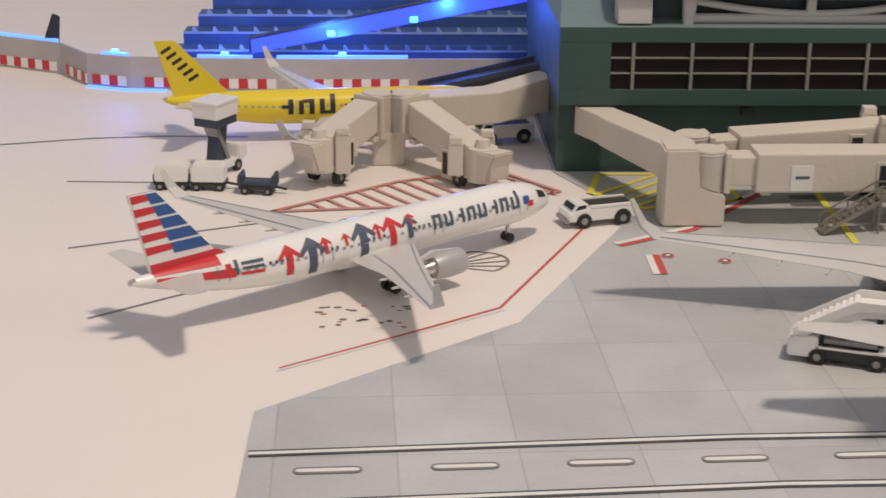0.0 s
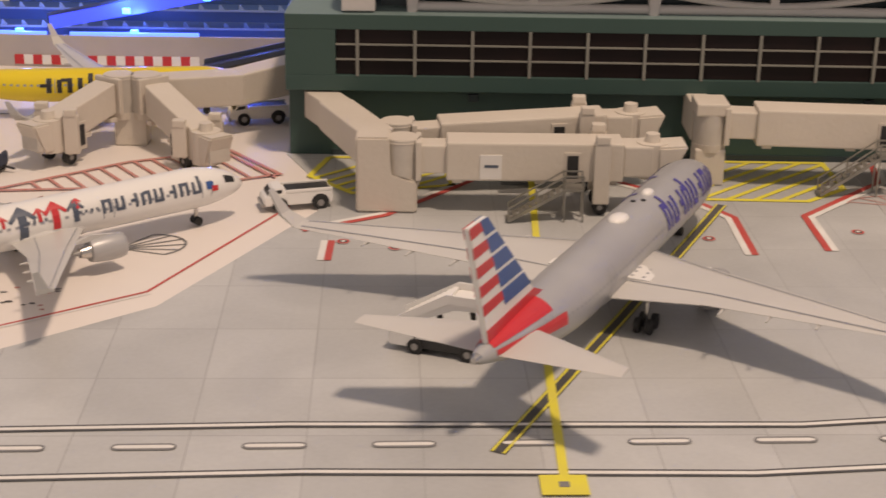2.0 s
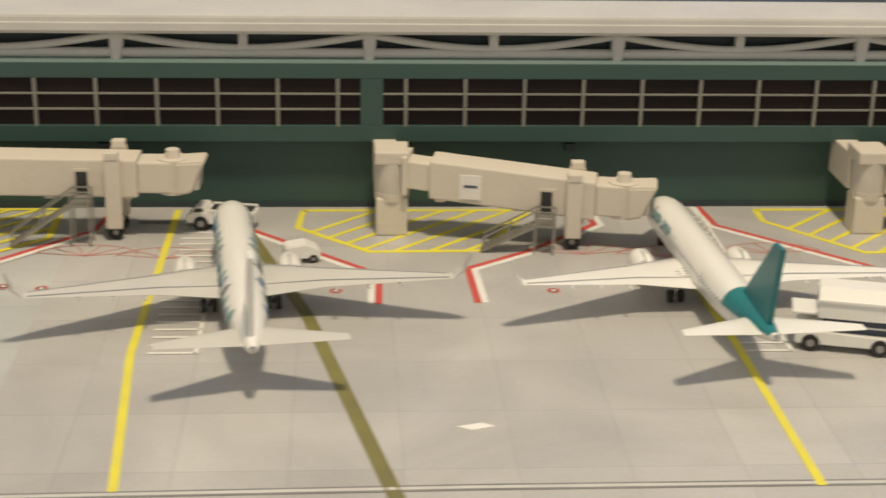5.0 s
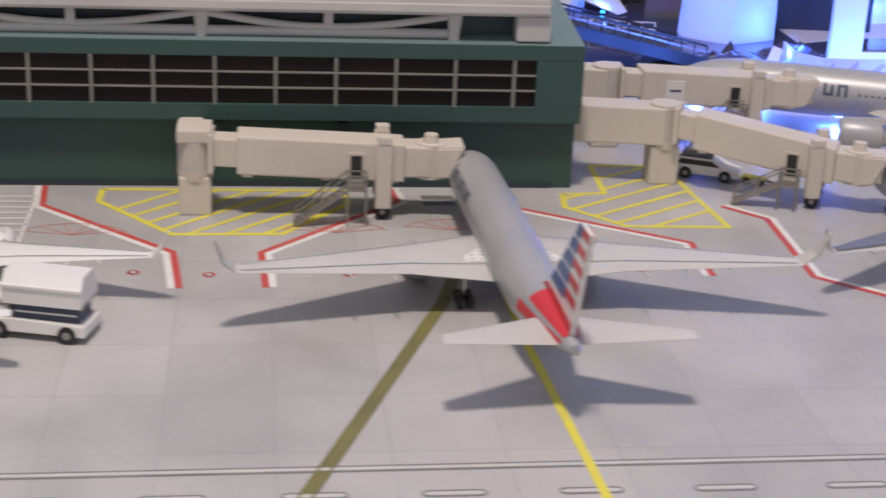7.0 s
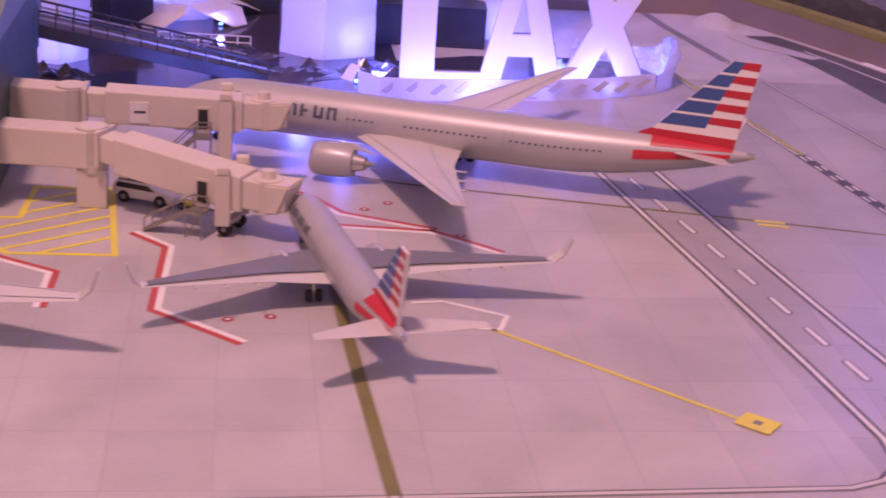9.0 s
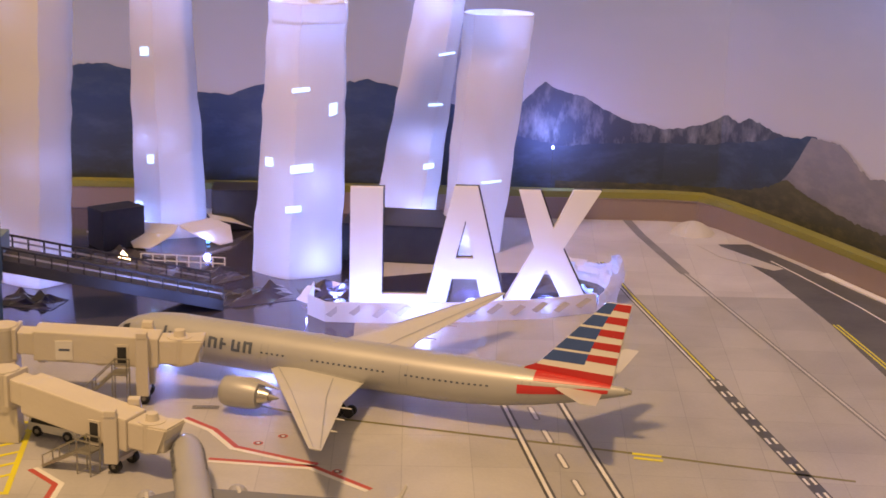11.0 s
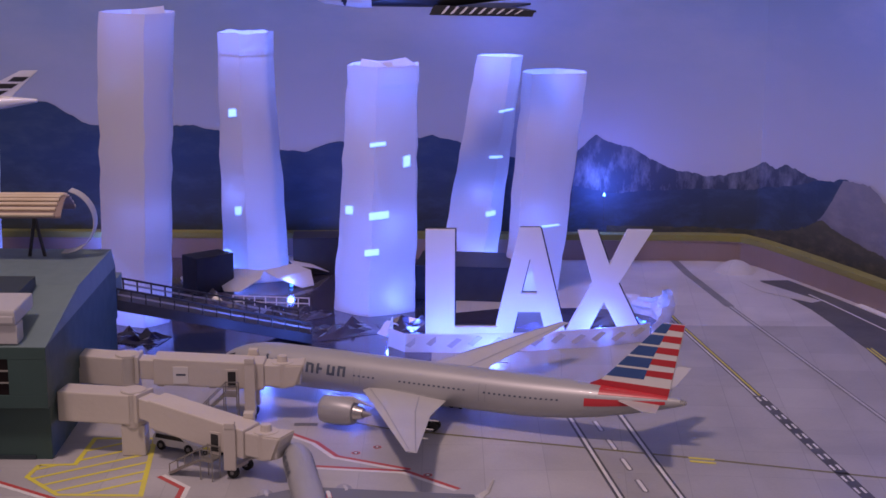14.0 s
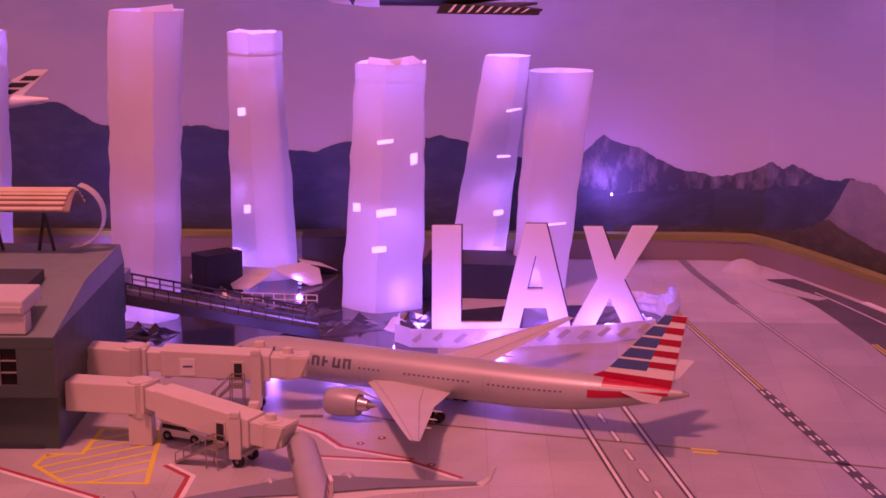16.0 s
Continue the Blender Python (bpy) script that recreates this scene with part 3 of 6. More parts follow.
ladder(17.3, -9.3, -0.4)
ladder(29.9, -9.4, 0.2)
for x, y in ((16.6, -3.6), (28.9, -3.6), (26.8, -3.4), (31.6, -3.4), (37.9, -3.2), (40.9, -3.0), (14.6, -3.4)):
    ob = thing("turning_fan", x, y, 0.018, 0, "faded red fan marking on the apron", "marking", "turning fans", "structure")
    for a in range(20, 161, 28):
        part("spoke", stripe([(0, 0), (1.3 * math.cos(radians(a)), 0.8 * math.sin(radians(a)))], 0.035), "pale_red", ob)
    part("arc", stripe([(1.3 * math.cos(radians(a)), 0.8 * math.sin(radians(a))) for a in range(10, 171, 16)], 0.035), "pale_red", ob)
for x, y in ((4.9, -2.1), (4.8, -2.75), (16.0, -1.0), (40.7, -0.6), (40.7, -1.1), (52.6, 3.8)):
    ob = thing("drain_grate", x, y, 0.02, 0, "dark printed drain grate", "marking", "drain grates", "structure")
    for i in range(3):
        part("bar", stripe([(-0.42, i * 0.11), (0.42, i * 0.11)], 0.07), "grey_line", ob)

# markings on the white sheet
marking([(-7.8, -12.96), (-5.6, -11.4), (-3.44, -9.81), (-1.15, -4.59), (-0.9, -3.9)], 0.065, "red_line", "thin red stand line on the white sheet", -0.02)
marking([(-7.83, -13.07), (-5.62, -11.52), (-3.36, -9.92)], 0.08, "white_line", "white edge beside the red line", -0.02)
for pts in ([(-11.89, -10.39), (-10.4, -9.19), (-6, -5.8)], [(-13.19, -5.97), (-8.5, -3.9)], [(-14.33, -0.53), (-11.6, -0.63)]):
    marking(pts, 0.07, "grey_line", "thin grey line on the white sheet", -0.02)
marking([(-20, 2.6), (-16.98, 3.17), (-14.5, 3.9), (-12.29, 4.16), (-10, 4.1)], 0.10, "grey_line", "thin curved grey line on the white sheet", -0.02)
random.seed(4)
for i in range(22):
    x, y = -7.3 + 2.2 * random.random(), -10.9 + 1.2 * random.random()
    r = 0.02 + 0.045 * random.random()
    spot = part("scuff", prism([(x + r * 1.5 * math.cos(a), y + r * 0.7 * math.sin(a)) for a in (0, 1, 2, 3, 4, 5)], -0.02, -0.008), random.choice(["black_line", "grey_line", "pale_red"]))
    tagged(spot, "small dark speck on the white sheet", "speck", "specks", "structure")
fan = thing("turning_fan", -4.0, -7.0, -0.018, 20, "black fan marking on the white sheet", "marking", "turning fans", "structure")
part("arc", stripe([(0.95 * math.cos(radians(a)), 0.75 * math.sin(radians(a))) for a in range(-70, 71, 14)], 0.06), "grey_line", fan)
for a in range(-70, 71, 28):
    part("spoke", stripe([(-0.6, 0), (0.95 * math.cos(radians(a)), 0.75 * math.sin(radians(a)))], 0.05), "grey_line", fan)

# ---- terminal ----
P = 1.55
X0, X1 = -1.36, 44.5
Z_BOX, Z_WIN, Z_TOP, Z_EAVE = 1.93, 2.37, 3.62, 4.02
STRIPS = [(0.0, 13.76 * P), (14.14 * P, 14.14 * P + 13.76 * P)]
terminal = thing("terminal_building", 0, 0, 0, 0, "green model airport terminal with a dark window band", "terminal")
part("lower_wall", box(X0 + 0.05, X1 - 0.05, 0.4, 11.0, 0, Z_BOX, 0.03), "green", terminal)
part("base", box(X0 + 1.2, X1 - 0.6, 0.36, 0.41, 0.0, 0.16), "green_dark", terminal, "dark plinth")
wall = box(X0, X1, 0.0, 11.0, Z_BOX, Z_WIN, 0.02)
box(X0, X1, 0.0, 0.5, Z_TOP, Z_EAVE, 0.02, wall)
cuts = [X0, STRIPS[0][0], STRIPS[0][1], STRIPS[1][0], STRIPS[1][1], X1]
for a, b in zip(cuts[::2], cuts[1::2]):
    box(a, b, 0.0, 0.5, Z_WIN, Z_TOP, 0, wall)
box(X0, X1, 0.5, 11.0, Z_WIN, Z_EAVE, 0, wall)
part("upper_wall", wall, "green", terminal)
for s0, s1 in STRIPS:
    band = part("window_band", box(s0 + 0.01, s1 - 0.01, 0.10, 0.2, Z_WIN, Z_TOP), "window", terminal, "dark tinted window band")
    for i in range(14):
        x = s0 + (0.38 + i) * P
        part("mullion", box(x - 0.042, x + 0.042, -0.02, 0.10, Z_WIN - 0.02, Z_TOP), "mullion", band)
    for z in (2.80, 3.21):
        part("glazing_bar", box(s0, s1, 0.0, 0.095, z - 0.018, z + 0.018), "mullion", band)
for x in (3.75, 14.6, 26.91, 38.2):
    part("wall_lamp", box(x - 0.14, x + 0.14, 0.30, 0.4, 1.58, 1.80, 0.02), "green_dark", terminal)
# sloping roof behind the eave, with hipped ends
roof = bmesh.new()
hull(roof, [(X0, 0.05, Z_EAVE), (X1, 0.05, Z_EAVE), (X1, 11, Z_EAVE), (X0, 11, Z_EAVE)],
     [(X0 + 0.6, 5.3, 4.95), (X1 - 0.1, 5.3, 4.75), (X1 - 0.1, 10.9, 4.75), (X0 + 0.6, 10.9, 4.95)])
part("roof", roof, "green_light", terminal, "paler grey-green sloping roof")
# Solid dark block puts the shade of the truss recess into colour.
part("ridge_wall", box(1.2, X1 - 1.6, 0.75, 5.2, Z_EAVE, 5.1), "green_dark", terminal, "dark block painted as the shaded recess behind the trusses")
tagged_truss = thing("roof_canopy", 0, 0, 0, 0, "white roof slab carried by curved tube trusses along the terminal front", "canopy")
part("slab", box(0.15, 43.55, 0.1, 2.4, 4.74, 5.25, 0.08), "resin_white", tagged_truss)
part("fascia", box(0.2, 43.5, 0.02, 0.12, 4.83, 5.05, 0.02), "resin_white", tagged_truss)
for x0 in (0.16, 42.68):
    part("end_block", box(x0, x0 + 0.9, 0.15, 0.9, 4.08, 4.74, 0.04), "resin_white", tagged_truss)
FEET = [2.05 + 6.5 * i for i in range(7)]
part("bottom_chord", rod((2.05, 0.5, 4.18), (41.1, 0.5, 4.18), 0.14, seg=10), "resin_white", tagged_truss, smooth=True)
for i, x in enumerate(FEET):
    part("foot", upright([(x - 0.16, 4.75), (x + 0.22, 4.75), (x + 0.13, 3.97), (x - 0.13, 3.97)], 0.3, 0.62, None, 0.04), "resin_white", tagged_truss)
    if i < 6:
        arch = loft([[(x + 6.5 * j / 12, 0.45 + 0.10 * math.cos(2 * math.pi * i / 10), 4.68 - 0.36 * math.sin(math.pi * j / 12) + 0.10 * math.sin(2 * math.pi * i / 10)) for i in range(10)] for j in range(13)])
        part("arched_chord", arch, "resin_white", tagged_truss, smooth=True)
        part("hanger", box(x + 3.13, x + 3.37, 0.36, 0.56, 4.3, 4.76, 0.03), "resin_white", tagged_truss)

# curved ribbed roof shells on the terminal roof
for cx, cy, cz, w, d, n in ((39.4, 9.6, 6.95, 7.4, 2.4, 12), (37.6, 4.2, 4.55, 6.2, 1.6, 8)):
    ob = thing("ribbed_canopy", cx, cy, cz, 0, "curved ribbed cream canopy on dark splayed posts", "canopy", "ribbed canopies")
    for i in range(n):
        a = i / (n - 1)
        yy, zz = -d / 2 + d * a, -0.75 + 1.0 * math.sin(math.pi * (0.15 + 0.75 * a))
        part("rib", rod((-w / 2, yy, zz), (w / 2 - 0.25 * (1 - a), yy, zz), 0.075, seg=8), "canopy", ob, smooth=True)
    # Dark sheet behind the ribs puts their shaded gaps into the colour.
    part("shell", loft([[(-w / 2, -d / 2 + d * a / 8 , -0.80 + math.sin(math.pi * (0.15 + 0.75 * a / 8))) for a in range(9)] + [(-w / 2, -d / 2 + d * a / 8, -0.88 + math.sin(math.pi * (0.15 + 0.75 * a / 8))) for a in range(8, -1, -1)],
                        [(w / 2, -d / 2 + d * a / 8, -0.80 + math.sin(math.pi * (0.15 + 0.75 * a / 8))) for a in range(9)] + [(w / 2, -d / 2 + d * a / 8, -0.88 + math.sin(math.pi * (0.15 + 0.75 * a / 8))) for a in range(8, -1, -1)]]), "brown", ob, "dark underside sheet that paints the shade between the ribs")
    for x in (-2.2, 0.4, w / 2 - 1.3):
        for lean in (-0.3, 0.3):
            part("post", rod((x, 0, -0.6), (x + lean, 0.1, -(cz - 4.72)), 0.07, seg=8), "black", ob)
hoop = thing("curved_strip", 43.0, 9.6, 6.2, 0, "thin clear curved plastic strip hanging off the canopy", "strip")
part("band", loft([[(1.25 * math.cos(radians(a)) - 0.1, y, 1.25 * math.sin(radians(a))) for y in (-0.3, 0.3)] + [(1.21 * math.cos(radians(a)) - 0.1, y, 1.21 * math.sin(radians(a))) for y in (0.3, -0.3)] for a in range(75, -100, -12)]), "resin_white", hoop)


def ramp(p, q, z0, z1, width, label, railing=True):
    ob = thing("ramp", 0, 0, 0, 0, label, "ramp", "road ramps")
    part("deck", beam(p, q, width, z0 - 0.45, z0, None, 0.02, z1, max(0.0, z1 - 0.45)), "black", ob)
    p, q = Vector(p), Vector(q)
    n = Vector((-(q - p).y, (q - p).x)).normalized()
    count = int((q - p).length / 0.55)
    if not railing:
        for s in (-1, 1):
            e = n * (width / 2 - 0.06) * s
            part("parapet", beam(p + e, q + e, 0.12, z0 - 0.02, z0 + 0.16, None, 0.02, z1 + 0.16, z1 - 0.02), "navy", ob)
        return
    for s in (-1, 1):
        e = n * (width / 2 - 0.06) * s
        rail = part("railing", beam(p + e, q + e, 0.07, z0 + 0.40, z0 + 0.48, None, 0, z1 + 0.48, z1 + 0.40), "black", ob)
        part("lower_rail", beam(p + e, q + e, 0.05, z0 + 0.18, z0 + 0.25, None, 0, z1 + 0.25, z1 + 0.18), "hub", rail)
        for i in range(count + 1):
            c = p.lerp(q, i / count) + e
            z = z0 + (z1 - z0) * i / count
            part("post", box(c.x - 0.03, c.x + 0.03, c.y - 0.03, c.y + 0.03, z - 0.05, z + 0.42), "black", rail)


ramp((42.5, 11.6), (51.6, 14.9), 3.1, 0.45, 2.3, "dark model road ramp with railings that leaves the terminal roof")
ramp((-0.9, 7.2), (-5.2, 8.4), 1.6, 0.35, 1.8, "dark model road ramp beside the terminal end", False)
part("deck_link", box(42.0, 44.4, 5.3, 12.6, 2.7, 3.4, 0.05), "green_light", terminal, "grey-green corner block under the ramp")

# ---- border and painted walls ----
BORDER = [(20, 29.2), (60, 29.0), (67, 28.9), (71, 28.9), (72.6, 28.6), (73.4, 27.5), (74.5, 25.3), (76.0, 22.0), (77.4, 18.7), (79.1, 14.9), (82.5, 8), (88, -3), (96, -18)]
back = offset(BORDER, 0.9)
tagged(part("border", prism(BORDER + back[::-1], 0, 1.05, None, 0.05), "brown"), "low brown border board round the table edge", "border", kind="structure")
tagged(part("border_trim", stripe(offset(BORDER, 0.3), 0.62, 1.06, 0.30), "yellow_trim"), "yellow strip along the top of the border", "trim", kind="structure")
wall_line = offset(BORDER, 2.2)
tagged(part("wall_north", prism([(-60, 31.4), *wall_line, *offset(BORDER, 3.0)[::-1], (-60, 32.2)], -3, 45), "sky", smooth=True), "painted wall with a pale lavender evening sky", "wall", kind="structure")


def ridge(line, d, outline, mat, label, base=0.8):
    """A printed mountain silhouette: outline gives the way along the wall and the height."""
    ps = [Vector(p) for p in offset(line, d)]
    lengths = [0.0]
    for a, b in zip(ps, ps[1:]):
        lengths.append(lengths[-1] + (b - a).length)

    def at(s):
        for i in range(len(ps) - 1):
            if s <= lengths[i + 1] or i == len(ps) - 2:
                return ps[i].lerp(ps[i + 1], (s - lengths[i]) / (lengths[i + 1] - lengths[i]))

    bm = bmesh.new()
    steps, prev = 420, None
    s0, s1 = outline[0][0], outline[-1][0]
    for i in range(steps + 1):
        s = s0 + (s1 - s0) * i / steps
        for (a, za), (b, zb) in zip(outline, outline[1:]):
            if a <= s <= b:
                h = za + (zb - za) * (s - a) / (b - a)
                break
        h += 0.09 * noise.noise((s * 1.3, d, 0)) + 0.08 * noise.noise((s * 4.1, d, 5)) + 0.04 * noise.noise((s * 11.0, d, 9))
        c = at(s)
        row = [bm.verts.new((c.x, c.y, base)), bm.verts.new((c.x, c.y, max(base + 0.1, h)))]
        if prev:
            bm.faces.new((prev[0], row[0], row[1], prev[1]))
        prev = row
    tagged(part("painted_mountain", bm, mat), label, "mural", kind="structure")


ridge(BORDER, 2.16, [(42.5, 3.4), (44.6, 5.5), (45.3, 6.2), (45.7, 5.9), (47.3, 5.5), (48.2, 4.9), (49.4, 4.4), (51.2, 4.0), (52.9, 4.3), (54.1, 4.9), (54.9, 4.65), (55.6, 5.0), (57.2, 4.65), (59, 4.4), (61, 3.0)], "rock", "painted grey rocky peaks with pale streaks on the wall")
ridge(BORDER, 2.12, [(0, 7.3), (12, 7.2), (16.8, 7.8), (19, 6.6), (21, 6.3), (24.5, 6.6), (28.9, 5.3), (30.2, 5.2), (31.9, 5.8), (34, 5.6), (36.9, 6.1), (41, 5.0), (44.2, 3.5), (46, 3.1), (49, 3.3), (53.5, 3.4), (56.1, 4.0), (57.9, 4.5), (60.2, 5.0), (61, 4.2), (63, 2.2), (90, 2.0)], "hill", "painted dark blue mountain ridge on the wall")
# This slope's pale colour holds the light haze on the turned wall.
ridge(BORDER, 2.08, [(57.0, 1.5), (58.4, 2.8), (59.9, 4.9), (61.9, 5.0), (63.2, 4.2), (64, 3.9), (65.3, 4.2), (66.3, 3.5), (68, 2.9), (72, 3.4), (80, 2.6), (90, 2.8)], "light_haze_rock", "painted grey mountain slope on the wall, paled for the light haze")
ridge(BORDER, 2.05, [(0, 2.9), (20, 2.5), (40, 2.3), (48, 2.0), (54, 1.5), (56, 1.3)], "hill", "painted dark foothills on the wall")
ridge(BORDER, 2.02, [(46, 1.4), (53.5, 1.3), (55.7, 1.6), (57.2, 2.1), (58.5, 2.7), (59.6, 2.3), (61, 2.1), (63.2, 1.8), (90, 1.8)], "bush", "painted bushes at the foot of the mountains")
curl = thing("paper_curl", 71.9, 26.4, 0.010, -22, "pale curled sheet edge that lifts off the table", "sheet")
part("sheet", loft([[(u, -0.55 * (1 - abs(u)) - 0.1, 0.0), (u, 0.15, 0.42 * (1 - u * u)), (u, 0.75, 0.50 * (1 - u * u)), (u, 0.75, 0.50 * (1 - u * u) - 0.03), (u, 0.15, 0.42 * (1 - u * u) - 0.03), (u, -0.55 * (1 - abs(u)) - 0.07, -0.01)] for u in [-1 + 0.2 * i for i in range(11)]]), "apron4", curl, smooth=True)
tagged(part("border_strip", stripe([(76.55, 20.3), (77.2, 18.6), (78.2, 16.2), (79.0, 14.4)], 0.34, 0.022, 0.05), "card"), "pale strip along the foot of the border", "trim", kind="structure")


# ---- aircraft models: drawn in real metres from the nose backwards, then shrunk ----
STATIONS = [(0.0, 0.03, -0.26), (0.006, 0.20, -0.25), (0.015, 0.36, -0.21), (0.03, 0.55, -0.15), (0.05, 0.72, -0.10), (0.075, 0.86, -0.05),
            (0.105, 0.95, -0.02), (0.14, 1.0, 0.0), (0.40, 1.0, 0.0), (0.66, 1.0, 0.0), (0.72, 0.965, 0.03), (0.78, 0.88, 0.10), (0.84, 0.74, 0.20),
            (0.90, 0.55, 0.33), (0.95, 0.36, 0.45), (0.985, 0.21, 0.53), (1.0, 0.11, 0.56)]


def body_at(spec, x):
    """Radius and axis height of the fuselage x metres behind the nose."""
    s = min(1.0, max(0.0, x / spec["L"]))
    for (a, ra, za), (b, rb, zb) in zip(STATIONS, STATIONS[1:]):
        if a <= s <= b:
            f = (s - a) / (b - a)
            return spec["R"] * (ra + (rb - ra) * f), spec["C"] + spec["R"] * (za + (zb - za) * f)


def decal(spec, cells, side, lift=0.05):
    """Patches that lie on the fuselage: each a run of x, and of the angle above the level."""
    bm = bmesh.new()
    for x0, x1, a0, a1 in cells:
        grid = []
        nx, na = max(1, math.ceil((x1 - x0) / 0.7)), max(1, math.ceil((a1 - a0) / 9))
        for i in range(nx + 1):
            row = []
            for j in range(na + 1):
                x, a = x0 + (x1 - x0) * i / nx, radians(a0 + (a1 - a0) * j / na)
                r, c = body_at(spec, x)
                row.append(bm.verts.new((-x, side * (r + lift) * math.cos(a), c + (r + lift) * math.sin(a))))
            grid.append(row)
        for i in range(nx):
            for j in range(na):
                bm.faces.new((grid[i][j], grid[i + 1][j], grid[i + 1][j + 1], grid[i][j + 1]))
    return bm


def outline_decal(spec, outline, x, a, size, side, lift=0.06):
    """A flat outline (width and height, about 1 big) laid on the fuselage at x and the angle a."""
    bm = bmesh.new()
    verts = []
    for u, v in outline:
        xx, aa = x - u * size, radians(a) + v * size / spec["R"]
        r, c = body_at(spec, xx)
        verts.append(bm.verts.new((-xx, side * (r + lift) * math.cos(aa), c + (r + lift) * math.sin(aa))))
    bmesh.ops.triangulate(bm, faces=[bm.faces.new(verts)])
    bmesh.ops.subdivide_edges(bm, edges=bm.edges, cuts=2, use_grid_fill=True)
    for v in bm.verts:
        r, c = body_at(spec, -v.co.x)
        d = Vector((0, v.co.y, v.co.z - c))
        d *= (r + lift) / max(d.length, 0.01)
        v.co.y, v.co.z = d.y, c + d.z
    return bm


def foil(root, tip, z0, z1, t0, t1, side, bm=None):
    """A tapering wing: root and tip are (leading x, trailing x, y)."""
    rings = []
    for (a, b, y), z, t in ((root, z0, t0), (tip, z1, t1)):
        c = b - a
        shape = [(0, 0), (0.08, 0.36), (0.3, 0.5), (0.65, 0.32), (1, 0.03), (1, -0.03), (0.65, -0.25), (0.3, -0.42), (0.08, -0.32)]
        rings.append([(-(a + c * u), side * y, z + v * t) for u, v in shape])
    return loft(rings, bm)


def wheelset(name, x, y, top, r, count, parent, k, pair):
    leg = part(name, rod((-x, y, r), (-x, y, top), 0.22, seg=8), "metal", parent, k=k)
    for i in range(count):
        for s in (-1, 1):
            xx = -x + (i - (count - 1) / 2) * r * 2.2
            part("wheel", rod((xx, y + s * pair - 0.22, r), (xx, y + s * pair + 0.22, r), r, seg=16), "tyre", leg, smooth=True, k=k)
    return leg


AIRBUS = dict(L=44.5, R=2.0, C=3.75, wing=17.3, root=7.2, tip=1.5, span=36.0, sweep=10.9, rise=1.9, engine=(15.9, 5.75, 1.15, 4.6), fin=(36.3, 6.4, 2.3, 6.2, 5.7),
              stab=(38.4, 4.3, 1.6, 6.2, 3.1), gear=(5.2, 22.0, 3.8, 1), winglet=2.4)
AIRBUS_SHORT = dict(AIRBUS, L=37.6, wing=12.6, engine=(10.6, 5.75, 1.15, 4.6), fin=(30.0, 6.4, 2.3, 6.1, 6.2), stab=(31.6, 4.3, 1.6, 6.2, 3.1), gear=(5.1, 17.7, 3.8, 1))
NARROW = dict(L=39.5, R=1.95, C=3.45, wing=14.4, root=8.4, tip=1.5, span=37.0, sweep=9.6, rise=2.0, engine=(12.6, 4.85, 1.1, 4.3), fin=(30.4, 7.2, 1.9, 6.9, 6.9),
              stab=(33.9, 4.0, 1.2, 7.7, 4.2), gear=(4.0, 19.7, 2.9, 1), winglet=2.6)
WIDE = dict(L=54.9, R=2.65, C=4.75, wing=20.8, root=12.4, tip=2.2, span=51.4, sweep=12.8, rise=2.3, engine=(21.4, 8.2, 1.42, 5.2), drop=0.9, fin=(43.4, 9.6, 3.0, 9.3, 10.4),
            stab=(46.6, 6.0, 1.7, 10.2, 5.2), gear=(7.0, 30.5, 4.65, 2), winglet=3.4)
LONG = dict(L=73.9, R=3.15, C=5.3, wing=25.0, root=14.0, tip=1.5, span=64.8, sweep=20.5, rise=3.6, engine=(22.5, 9.7, 2.0, 7.2), fin=(60.6, 11.0, 3.2, 10.2, 9.8),
            stab=(64.0, 6.6, 2.0, 10.7, 6.4), gear=(5.9, 37.0, 5.5, 3), winglet=0.0, tail_rise=2.4)


